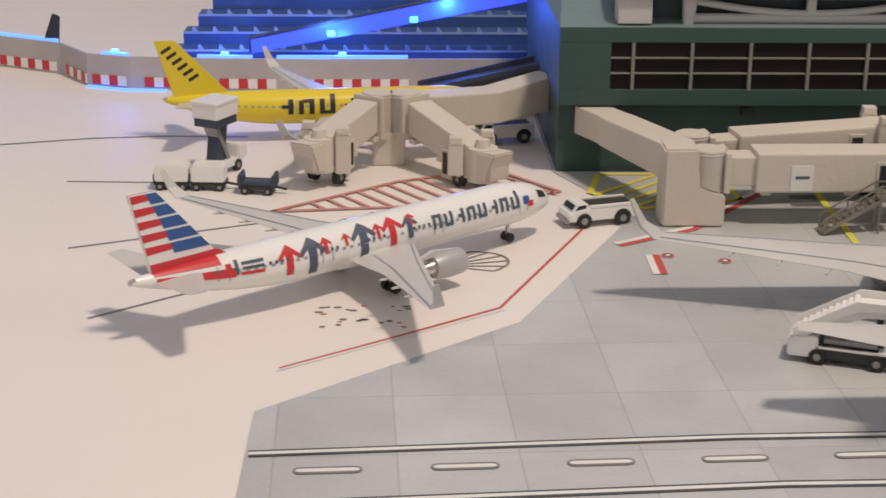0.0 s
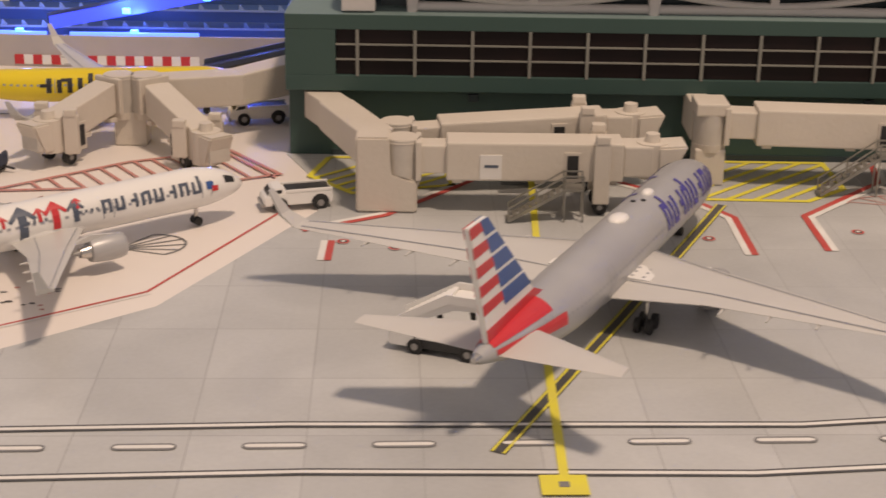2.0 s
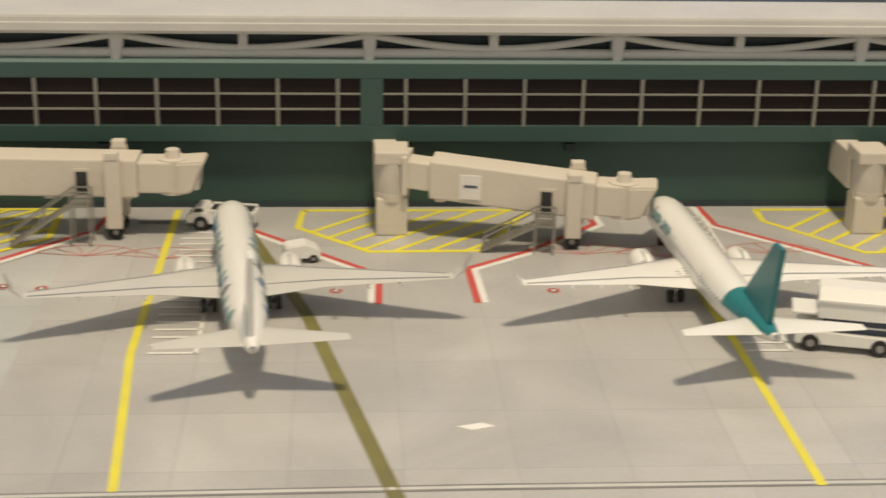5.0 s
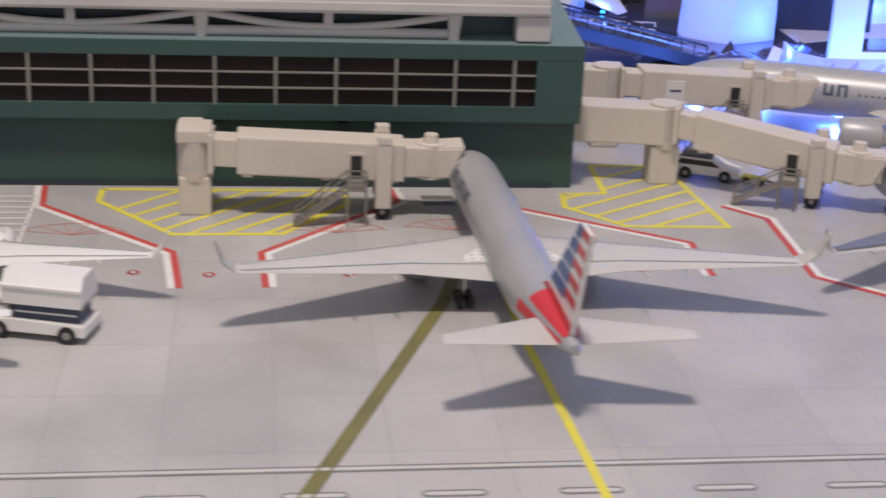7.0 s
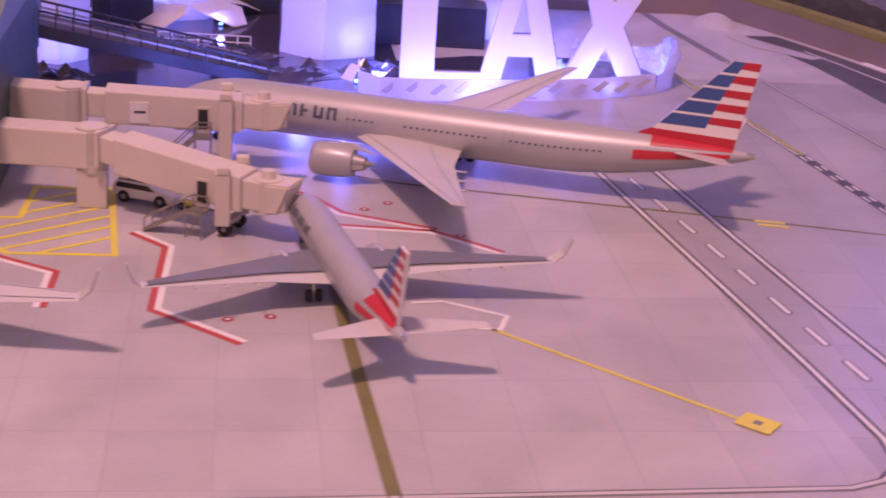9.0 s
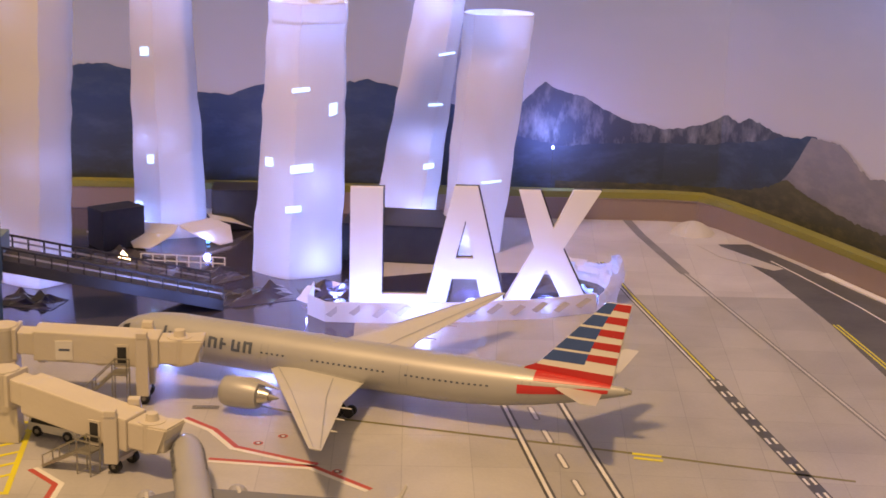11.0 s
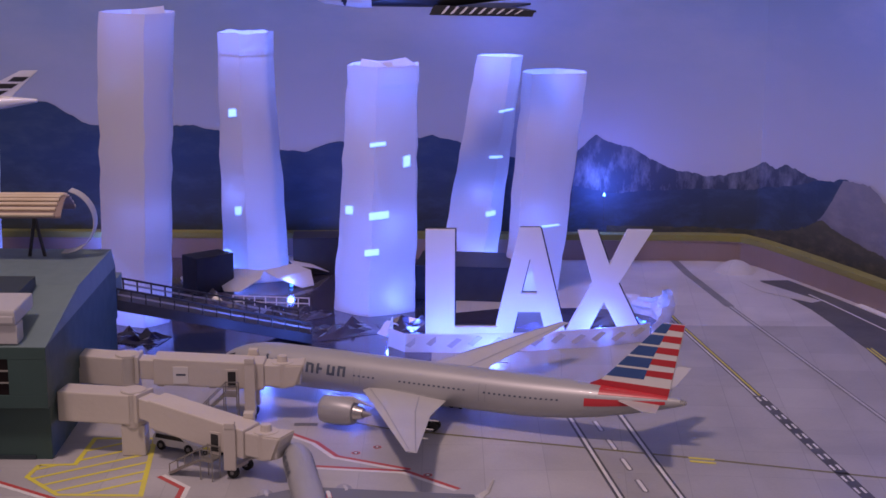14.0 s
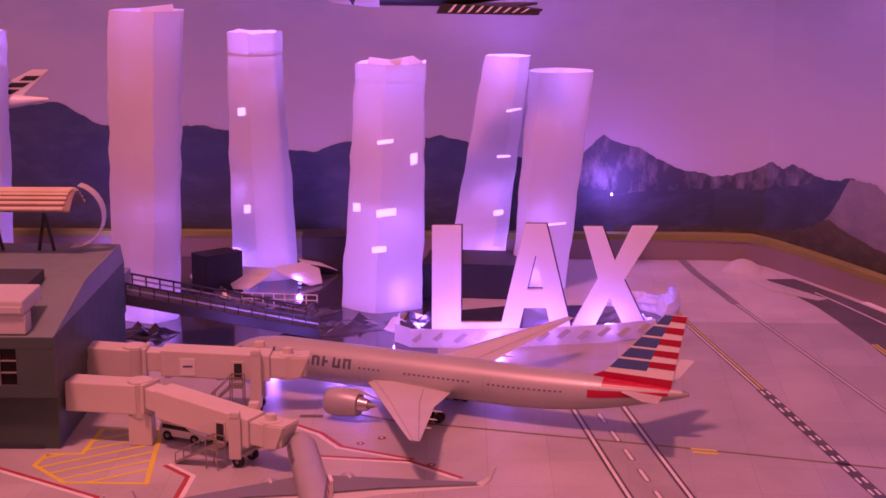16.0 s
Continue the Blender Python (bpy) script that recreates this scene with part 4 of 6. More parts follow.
def aircraft(spec, x, y, turn, k, label, skin="silver", wing_mat="wing_grey", engine_mat="silver", fin_mat="white_paint", livery="flag", titles=(), title_mat="title_grey",
             title_angle=(12, 38), windows=True, window_mat="wing_dark", rows=((0.15, 0.80),), wing_top=None, patches=False):
    k *= U
    L, R, C = spec["L"], spec["R"], spec["C"]
    ob = thing("model_airplane", x, y, 0.012, turn, label, "model airplane", "parked model airplanes")
    rings = []
    for s, f, dz in STATIONS:
        rings.append([(-s * L, R * f * math.cos(2 * math.pi * i / 28), C + R * dz + R * f * math.sin(2 * math.pi * i / 28)) for i in range(28)])
    hullp = part("fuselage", loft(rings), skin, ob, smooth=True, k=k)
    w0, rc, tc, half, sw = spec["wing"], spec["root"], spec["tip"], spec["span"] / 2, spec["sweep"]
    zw = C - 0.55 * R
    part("belly_fairing", loft([[(-(w0 - 1.5 + (rc + 4) * s), 1.02 * R * f * math.cos(a), C - 0.35 * R + R * 0.75 * f * math.sin(a)) for a in [2 * math.pi * i / 16 for i in range(16)]]
                                for s, f in ((0, 0.3), (0.15, 0.9), (0.5, 1.0), (0.85, 0.9), (1, 0.3))]), skin, ob, smooth=True, k=k)
    for side in (-1, 1):
        kink = 0.36
        ky, kx = R * 0.5 + (half - R * 0.5) * kink, w0 + sw * kink
        kc = rc * 0.60
        wing = foil((w0, w0 + rc, R * 0.5), (kx, kx + kc, ky), zw, zw + spec["rise"] * kink, rc * 0.12, kc * 0.12, side)
        foil((kx, kx + kc, ky), (w0 + sw, w0 + sw + tc, half), zw + spec["rise"] * kink, zw + spec["rise"], kc * 0.12, tc * 0.11, side, wing)
        wing_ob = part("wing", wing, wing_mat, ob, smooth=True, k=k)
        if wing_top:
            pan = bmesh.new()
            pts = [(w0 + 0.5, R * 0.9, 0.02, 0.058), (kx + 0.3, ky, kink, 0.056), (w0 + sw + 0.15, half * 0.97, 0.98, 0.05),
                   (w0 + sw + tc * 0.7, half * 0.97, 0.98, 0.04), (kx + kc * 0.72, ky, kink, 0.040), (w0 + rc * 0.72, R * 0.9, 0.02, 0.040)]
            row = [pan.verts.new((-px, side * py, zw + spec["rise"] * pf + rc * high * (1 - pf) + 0.13)) for px, py, pf, high in pts]
            pan.faces.new((row[0], row[1], row[4], row[5]))
            pan.faces.new((row[1], row[2], row[3], row[4]))
            part("wing_panel", pan, wing_top, wing_ob, "darker grey wing panel", k=k)
        for share, lift in ((0.72, 0.275), (0.14, 0.42)):
            seam = bmesh.new()
            pts = [(w0 + rc * share, R * 0.98, 0.03, rc * 0.12), (kx + kc * share, ky, kink, kc * 0.12), (w0 + sw + tc * share, half * 0.985, 0.985, tc * 0.11)]
            top = [(-px, side * py, zw + spec["rise"] * pf + lift * pt + 0.06) for px, py, pf, pt in pts]
            fore = [seam.verts.new(p) for p in top]
            aft = [seam.verts.new((p[0] - 0.13, p[1], p[2] - 0.01)) for p in top]
            for i in range(2):
                seam.faces.new((fore[i], fore[i + 1], aft[i + 1], aft[i]))
            part("wing_seam", seam, "wing_dark", wing_ob, "thin dark panel seam", k=k)
        if patches:
            ya, yb = sorted((side * R * 0.86, side * R * 1.70))
            patch = part("walkway_patch", box(-(w0 + rc * 0.72), -(w0 + rc * 0.46), ya, yb, zw + 0.2, zw + rc * 0.052 + 0.12), "white_paint", wing_ob, "white wing-root patch", k=k)
            for i in range(6):
                px, py = -(w0 + rc * (0.51 + 0.08 * (i % 3))), side * R * (1.05 + 0.38 * (i // 3))
                part("patch_dot", box(px - 0.15, px + 0.15, py - 0.12, py + 0.12, zw + rc * 0.052 + 0.10, zw + rc * 0.052 + 0.14), "wing_dark", patch, k=k)
        for f in (0.42, 0.58, 0.74):
            yy, xx = R * 0.5 + (half - R * 0.5) * f, w0 + sw * f
            ch = kc + (tc - kc) * (f - kink) / (1 - kink)
            part("flap_fairing", rod((-(xx + ch * 0.5), side * yy, zw + spec["rise"] * f - 0.25), (-(xx + ch * 1.18), side * yy, zw + spec["rise"] * f - 0.12), 0.26, 0.08, 8), wing_mat, wing_ob, k=k)
        if spec["winglet"]:
            h = spec["winglet"]
            xt = w0 + sw
            tip = loft([[(-xt, side * half, zw + spec["rise"] + 0.09), (-(xt + tc), side * half, zw + spec["rise"] + 0.03), (-(xt + tc), side * half, zw + spec["rise"] - 0.06), (-xt, side * half, zw + spec["rise"] - 0.08)],
                        [(-(xt + tc * 0.55), side * (half + h * 0.30), zw + spec["rise"] + h * 0.36), (-(xt + tc * 1.2), side * (half + h * 0.30), zw + spec["rise"] + h * 0.34),
                         (-(xt + tc * 1.2), side * (half + h * 0.36), zw + spec["rise"] + h * 0.30), (-(xt + tc * 0.55), side * (half + h * 0.36), zw + spec["rise"] + h * 0.30)],
                        [(-(xt + tc * 1.15), side * (half + h * 0.52), zw + spec["rise"] + h), (-(xt + tc * 1.5), side * (half + h * 0.52), zw + spec["rise"] + h),
                         (-(xt + tc * 1.5), side * (half + h * 0.56), zw + spec["rise"] + h), (-(xt + tc * 1.15), side * (half + h * 0.56), zw + spec["rise"] + h)]])
            part("winglet", tip, wing_mat, wing_ob, k=k)
        # engine with intake ring, cowl and cone
        ex, ey, er, el = spec["engine"]
        ez = zw - er * 0.72 + spec["rise"] * (ey / half) * 0.5
        ez = max(ez - spec.get("drop", 0.0), er + 0.25)
        prof = [(0.0, 0.86), (0.02, 0.95), (0.10, 1.03), (0.35, 1.06), (0.62, 0.97), (0.72, 0.86)]
        cowl = loft([[(-(ex + el * s), side * ey + er * f * math.cos(a), ez + er * f * math.sin(a)) for a in [2 * math.pi * i / 22 for i in range(22)]] for s, f in prof], caps=False)
        loft([[(-(ex + el * s), side * ey + er * f * math.cos(a), ez + er * f * math.sin(a)) for a in [2 * math.pi * i / 22 for i in range(22)]] for s, f in ((0.0, 0.86), (0.12, 0.80), (0.13, 0.02))], cowl, False)
        loft([[(-(ex + el * s), side * ey + er * f * math.cos(a), ez + er * f * math.sin(a)) for a in [2 * math.pi * i / 22 for i in range(22)]] for s, f in ((0.72, 0.86), (0.73, 0.55))], cowl, False)
        eng = part("engine", cowl, engine_mat, ob, smooth=True, k=k)
        part("exhaust_cone", rod((-(ex + el * 0.68), side * ey, ez), (-(ex + el * 0.92), side * ey, ez), er * 0.62, er * 0.40, 18), "metal", eng, smooth=True, k=k)
        part("tail_cone", rod((-(ex + el * 0.9), side * ey, ez), (-(ex + el * 1.1), side * ey, ez), er * 0.28, er * 0.05, 14), "hub", eng, smooth=True, k=k)
        part("pylon", upright([(-(ex + el * 0.15), ez + er), (-(ex + el * 0.75), ez + er * 0.8), (-(ex + el * 1.15), zw + 0.3), (-(ex + el * 0.7), zw + spec["rise"] * 0.3 + 0.4)], side * ey - 0.18, side * ey + 0.18), wing_mat, eng, k=k)
        sx, sr, st, sy, sd = spec["stab"]
        r_, c_ = body_at(spec, sx + sr / 2)
        part("tailplane", foil((sx, sx + sr, r_ * 0.4), (sx + sd, sx + sd + st, sy), c_ + 0.15, c_ + spec.get("tail_rise", 0.9), 0.5, 0.15, side), wing_mat, ob, smooth=True, k=k)
        gx, mx, my, mc = spec["gear"]
        wheelset("main_gear", mx, side * my, zw, 0.55 + 0.05 * mc, mc, ob, k, 0.5)
    wheelset("nose_gear", spec["gear"][0], 0, C - R * 0.6, 0.42, 1, ob, k, 0.3)
    # fin
    fx, fr, ft, fh, fd = spec["fin"]
    rb, cb = body_at(spec, fx + fr * 0.4)
    zb = cb + rb * 0.80
    zt = zb + fh + rb * 0.2
    lead = lambda f: fx + fd * f
    trail = lambda f: fx + fr + (fd + ft - fr) * f
    fin = upright([(-lead(0), zb), (-trail(0), zb - 0.4), (-trail(1), zt), (-lead(1), zt)], -0.22, 0.22, None, 0.08)
    fin_ob = part("fin", fin, fin_mat, ob, k=k)
    if livery == "flag":
        n = 5
        for i in range(n):
            f0, f1 = 0.17 + 0.83 * i / n, 0.17 + 0.83 * (i + 1) / n
            split = lambda f: lead(f) + (trail(f) - lead(f)) * (0.62 - 0.20 * f)
            for side in (-1, 1):
                y0, y1 = side * 0.225, side * 0.25
                g = 0.18 * (f1 - f0)
                part("blue_stripe", upright([(-lead(f0 + g) - 0.02, zb + (zt - zb) * (f0 + g)), (-split(f0 + g), zb + (zt - zb) * (f0 + g)), (-split(f1), zb + (zt - zb) * f1), (-lead(f1) - 0.02, zb + (zt - zb) * f1)], y0, y1), "blue_paint", fin_ob, k=k)
                m = (f0 + f1) / 2 + 0.0
                part("red_stripe", upright([(-split(m), zb + (zt - zb) * m), (-trail(m) + 0.02, zb + (zt - zb) * m - 0.1), (-trail(f1) + 0.02, zb + (zt - zb) * f1), (-split(f1), zb + (zt - zb) * f1)], y0, y1), "red_paint", fin_ob, k=k)
        for side in (-1, 1):
            part("red_band", upright([(-lead(0) + fr * 0.12, zb + 0.15), (-trail(0.0), zb - 0.2), (-trail(0.11), zb + (zt - zb) * 0.11), (-lead(0.13), zb + (zt - zb) * 0.13)], side * 0.225, side * 0.25), "red_paint", fin_ob, k=k)
            part("tail_flash", decal(spec, [(fx - fr * 0.05, fx + fr * 0.98, -4, 22), (fx + fr * 0.12, fx + fr * 1.0, 38, 90)], side), "red_paint", hullp, "red tail flash", k=k)
    elif livery == "teal":
        part("tail_colour", decal(spec, [(fx - 0.5, L * 0.985, 10, 90)], 1), "teal_paint", hullp, "teal tail colour", k=k)
        part("tail_colour", decal(spec, [(fx - 0.5, L * 0.985, 10, 90)], -1), "teal_paint", hullp, "teal tail colour", k=k)
    # cabin windows, cockpit, doors
    for side in (-1, 1):
        if windows:
            cells = []
            for r0, r1 in rows:
                xx = L * r0
                while xx < L * r1:
                    cells.append((xx, xx + 0.34, 9, 9 + 14 / R))
                    xx += 0.78
            part("window_row", decal(spec, cells, side, 0.03), window_mat, hullp, "row of small dark cabin windows", k=k)
        part("cockpit_window", decal(spec, [(L * 0.028 + 0.25, L * 0.028 + 1.5, 20, 48)], side, 0.04), "black", hullp, k=k)
        for dx in (0.10, 0.33, 0.60, 0.82):
            part("door_outline", decal(spec, [(L * dx, L * dx + 0.09, -14, 34), (L * dx + 1.0, L * dx + 1.09, -14, 34)], side, 0.025), "wing_dark", hullp, k=k)
        if titles:
            low, tall = title_angle[0], title_angle[1] - title_angle[0]
            for a, b, lo, hi in titles:
                part("title_bar", decal(spec, [(a, b, low + tall * lo, low + tall * hi)], side, 0.06), title_mat, hullp, k=k)
    part("tail_tip", rod((-L * 0.992, 0, body_at(spec, L)[1]), (-L * 1.004, 0, body_at(spec, L)[1]), R * 0.16, R * 0.09, 12), "metal", hullp, k=k)
    return ob, hullp, k


def word(start, end, count, tall=(0,)):
    """Upright bars in place of a title, some of them taller."""
    pitch = (end - start) / count
    cells = []
    for i in range(count):
        x = start + i * pitch
        top = 1.35 if i in tall else 1.0
        cells.append((x, x + 0.24 * pitch, 0, top))
        if i % 3 != 2:
            cells.append((x + 0.50 * pitch, x + 0.74 * pitch, 0, 1.0 if i % 2 else 0.9))
        cells.append((x + 0.2 * pitch, x + 0.55 * pitch, (0.0, 0.76, 0.4)[i % 3], (0.22, 0.98, 0.62)[i % 3]))
    return cells


a1, skin1, k1 = aircraft(AIRBUS, -2.0, -4.72, 38.9, 0.252, "white and red arrow-pattern model airliner with a striped flag tail", "white_paint", "wing_grey", "silver",
                         titles=word(5.6, 16.2, 8, (0,)), title_angle=(2, 38))
ARROW = [(0, 0.62), (-0.52, 0.10), (-0.42, 0.0), (-0.16, 0.22), (-0.16, -0.6), (0.16, -0.6), (0.16, 0.22), (0.42, 0.0), (0.52, 0.10)]
for x, a, size, mat in ((18.4, 26, 1.7, "title_grey"), (18.1, 44, 0.9, "red_paint"), (20.3, 26, 2.2, "red_paint"), (21.8, 34, 1.1, "red_paint"), (23.4, 22, 2.6, "title_grey"), (25.2, 32, 0.9, "red_paint"),
                        (27.3, 30, 1.2, "red_paint"), (28.7, 14, 2.7, "title_grey"), (31.0, 16, 2.2, "red_paint")):
    for side in (-1, 1):
        part("arrow_decal", outline_decal(AIRBUS, ARROW, x, a, size, side), mat, skin1, "painted upward arrow", k=k1)
for side in (-1, 1):
    for cell, mat in (((33.4, 35.4, 27, 35), "title_grey"), ((33.4, 35.4, 14, 21), "title_grey"), ((35.7, 36.0, 2, 44), "title_grey"), ((33.4, 35.6, 0, 8), "red_paint"), ((36.3, 36.8, 0, 36), "red_paint")):
        part("slogan_bar", decal(AIRBUS, [cell], side, 0.06), mat, skin1, "unreadable slogan as a bar", k=k1)
    part("logo_patch", decal(AIRBUS, [(4.2, 5.0, 8, 30)], side, 0.06), "blue_paint", skin1, k=k1)
    part("logo_patch", decal(AIRBUS, [(3.7, 4.4, 0, 16)], side, 0.065), "red_paint", skin1, k=k1)
    dots = [(16.2 + 0.55 * i, 16.45 + 0.55 * i, 14, 22) for i in range(42) if i % 9 < 4]
    part("dot_row", decal(AIRBUS, dots, side, 0.055), "title_grey", skin1, k=k1)

a2, skin2, k2 = aircraft(WIDE, 9.34, -4.22, 64.7, 0.249, "silver wide-body model airliner with violet titles and a striped flag tail",
                         patches=True, titles=word(4.4, 19.6, 8, (4, 7)), title_mat="title_blue", title_angle=(0, 54))
for x, long, wide in ((25.2, 1.35, 0.85), (17.4, 0.85, 0.55)):
    dome = bmesh.new()
    bmesh.ops.create_uvsphere(dome, u_segments=20, v_segments=12, radius=1.0)
    bmesh.ops.scale(dome, vec=(long, wide, 0.42), verts=dome.verts)
    bmesh.ops.translate(dome, vec=(-x, 0, WIDE["C"] + WIDE["R"] * 0.98), verts=dome.verts)
    part("antenna_dome", dome, "white_paint", skin2, "white antenna dome", smooth=True, k=k2)
for y_ in (-0.35, 0.35):
    part("beacon", rod((-20.0 - y_, y_, WIDE["C"] + 2.5), (-20.0 - y_, y_, WIDE["C"] + 2.72), 0.22, seg=10), "black", skin2, k=k2)
a3, skin3, k3 = aircraft(dict(NARROW), 18.05, -2.1, 96.5, 0.246, "white model airliner with painted teal leaf garlands", "white_paint", "wing_grey", "white_paint", livery="", windows=False)
random.seed(7)
LEAF = [(0, 0.5), (-0.2, 0.1), (-0.12, -0.45), (0.12, -0.45), (0.2, 0.1)]
for i in range(30):
    side = 1 if i % 2 else -1
    part("leaf_decal", outline_decal(NARROW, LEAF, 5 + 0.9 * i + random.random(), 8 + 26 * random.random(), 1.6 + random.random(), side), random.choice(["leaf_teal", "leaf_blue", "leaf_teal", "title_grey"]), skin3, k=k3)
aircraft(dict(NARROW), 28.88, -1.75, 93.5, 0.243, "white model airliner with a dark teal tail", "white_paint", "white_paint", "white_paint", "teal_paint", "teal", patches=True, titles=word(6, 13, 6), title_mat="teal_paint")
a5, skin5, k5 = aircraft(WIDE, 41.35, -0.55, 91.9, 0.237, "silver wide-body model airliner with a striped flag tail", patches=True, titles=word(8.0, 17.5, 8, (0,)))
aircraft(dict(NARROW, span=39.5, wing=13.2), 52.6, -0.55, 101.3, 0.250, "silver narrow-body model airliner with striped tail and grey wing panels", titles=word(5.5, 12.5, 8, (0,)), wing_top="wing_slate")
aircraft(LONG, 49.0, 8.05, 158.3, 0.2425, "long silver model airliner with a striped flag tail", titles=word(9.5, 23.5, 8, (0,)), title_angle=(4, 32), window_mat="title_grey", rows=((0.33, 0.38), (0.43, 0.57), (0.61, 0.76)))
aircraft(AIRBUS_SHORT, -2.95, 4.6, 7.0, 0.25, "bright yellow model airliner with bold black titles", "yellow_paint", "wing_grey", "yellow_paint", "yellow_paint", "", titles=word(11.0, 25.4, 6, (1, 3)), title_mat="black", title_angle=(-14, 36))
fx, fr, ft, fh, fd = AIRBUS_SHORT["fin"]
yellow = [o for o in bpy.data.objects if o.get("label", "").startswith("bright yellow")][0]
yfin = [c for c in yellow.children if c.name.startswith("fin")][0]
for side in (-1, 1):
    for i in range(6):
        f = 0.30 + 0.105 * i
        x = -(fx + 2.7 + fd * f * 0.92 + 0.2)
        z = 5.45 + 6.1 * f
        part("fin_title_bar", upright([(x - 0.2, z), (x + 0.9, z + 0.7), (x + 1.05, z + 0.35), (x - 0.05, z - 0.35)], side * 0.225, side * 0.25), "black", yfin, k=0.25 * U)


# ---- jet bridges ----
def jet_bridge(root, hub, cab, label, z0=1.72, z1=1.55, stairs=True, post=True, sign=True, group="jet bridges", slim=1.0):
    """root: where it leaves the terminal; hub: the rotunda; cab: its free end at the aircraft."""
    ob = thing("jet_bridge", 0, 0, 0, 0, label, "jet bridge", group)
    hub, cab = Vector(hub), Vector(cab)
    d = (cab - hub).normalized()
    n = Vector((-d.y, d.x))
    length = (cab - hub).length
    if root:
        part("fixed_walkway", beam(root, hub, 0.95, z0 - 0.68, z0 + 0.36, None, 0.05), "cream", ob)
    rot = part("rotunda", rod((hub.x, hub.y, z0 - 0.62), (hub.x, hub.y, z0 + 0.42), 0.44, seg=24), "resin_grey", ob, "grey ribbed rotunda", smooth=True)
    if root or not post:
        part("rotunda_cap", rod((hub.x, hub.y, z0 + 0.34), (hub.x, hub.y, z0 + 0.44), 0.45, 0.41, 24), "cream", rot, smooth=True)
    part("rotunda_collar", rod((hub.x, hub.y, z0 - 0.80), (hub.x, hub.y, z0 - 0.60), 0.43, 0.45, 24), "cream", rot, smooth=True)
    if post:
        part("support_post", box(hub.x - 0.40, hub.x + 0.40, hub.y - 0.38, hub.y + 0.38, 0.012, z0 - 0.72, 0.05), "cream", ob)
        if not root:
            part("head_box", box(hub.x - 0.44, hub.x + 0.42, hub.y - 0.44, hub.y + 0.62, z0 + 0.18, z0 + 0.52, 0.05), "cream", ob)
            part("back_walkway", box(hub.x - 0.44, hub.x + 0.16, hub.y + 0.30, 0.39, z0 - 0.68, z0 + 0.28, 0.04), "cream", ob)
    zm = z0 + (z1 - z0) * 0.16
    a, b, c, e = hub + d * 0.35, hub + d * length * 0.16, hub + d * (length * 0.80), hub + d * (length - 0.62)
    part("inner_tunnel", beam(a, c - d * 0.6, 0.72 * slim, z0 - 0.42, z0 + 0.30, None, 0.04, z1 + 0.30, z1 - 0.42), "cream", ob)
    part("hub_flange", beam(a - d * 0.02, a + d * 0.12, 0.95, z0 - 0.58, z0 + 0.42, None, 0.03), "cream", ob)
    outer = part("outer_tunnel", beam(b, c, 0.98 * slim, zm - 0.56 * slim, zm + 0.42, None, 0.05, z1 + 0.42, z1 - 0.56 * slim), "cream", ob)
    part("tunnel_tip", beam(c, e, 0.84 * slim, z1 - 0.46, z1 + 0.34, None, 0.05), "cream", ob)
    # lift column, its wheels, and the cab
    m = hub + d * length * 0.72
    for s in (-1, 1):
        q = m + n * s * 0.56
        col = part("lift_column", box(q.x - 0.20, q.x + 0.20, q.y - 0.12, q.y + 0.12, 0.34, z1 + 0.50, 0.04), "cream", ob)
        part("column_cap", box(q.x - 0.17, q.x + 0.17, q.y - 0.14, q.y + 0.14, z1 + 0.46, z1 + 0.66, 0.03), "cream", col)
        w = m + n * s * 0.40
        part("wheel", rod((*(w - n * 0.09), 0.20), (*(w + n * 0.09), 0.20), 0.19, seg=18), "tyre", col, smooth=True)
        part("hub_cap", rod((*(w - n * 0.10), 0.20), (*(w + n * 0.10), 0.20), 0.07, seg=10), "hub", col)
    part("axle_beam", beam(m - n * 0.5, m + n * 0.5, 0.22, 0.28, 0.42, None, 0.02), "cream", ob)
    cabo = part("cab_drum", rod((*e, z1 - 0.52), (*e, z1 + 0.37), 0.40, seg=22), "cream", ob, smooth=True)
    part("cab_knob", rod((*e, z1 + 0.34), (*e, z1 + 0.58), 0.20, 0.17, 16), "cream", cabo, smooth=True)
    head, w2 = bmesh.new(), 0.45 * slim
    f0, f1, f2 = e + d * 0.1, cab - d * 0.12, cab + d * 0.22
    hull(head, [(*(f0 + n * w2), z1 - 0.50), (*(f0 - n * w2), z1 - 0.50), (*(f0 - n * w2), z1 + 0.33), (*(f0 + n * w2), z1 + 0.33)],
         [(*(f1 + n * w2 * 1.05), z1 - 0.44), (*(f1 - n * w2 * 1.05), z1 - 0.44), (*(f2 - n * w2 * 1.05), z1 + 0.38), (*(f2 + n * w2 * 1.05), z1 + 0.38)])
    bmesh.ops.bevel(head, geom=list(head.edges), offset=0.05, segments=2, affect="EDGES")
    part("cab_head", head, "cream", ob)
    part("cab_canopy", beam(cab - d * 0.10, cab + d * 0.06, 0.82 * slim, z1 - 0.38, z1 + 0.24, None, 0.04), "resin_grey", ob, "grey folded canopy")
    # service door, its landing and stairs, on the side that faces the apron
    s = -1 if n.y > 0 else 1
    q = hub + d * length * 0.615 + n * s * 0.495
    door = part("service_door", beam(q - d * 0.20, q + d * 0.20, 0.05, z1 - 0.56, z1 + 0.20), "cream", outer)
    part("door_pane", beam(q - d * 0.14 + n * s * 0.03, q + d * 0.14 + n * s * 0.03, 0.03, z1 - 0.45, z1 + 0.13), "black", door)
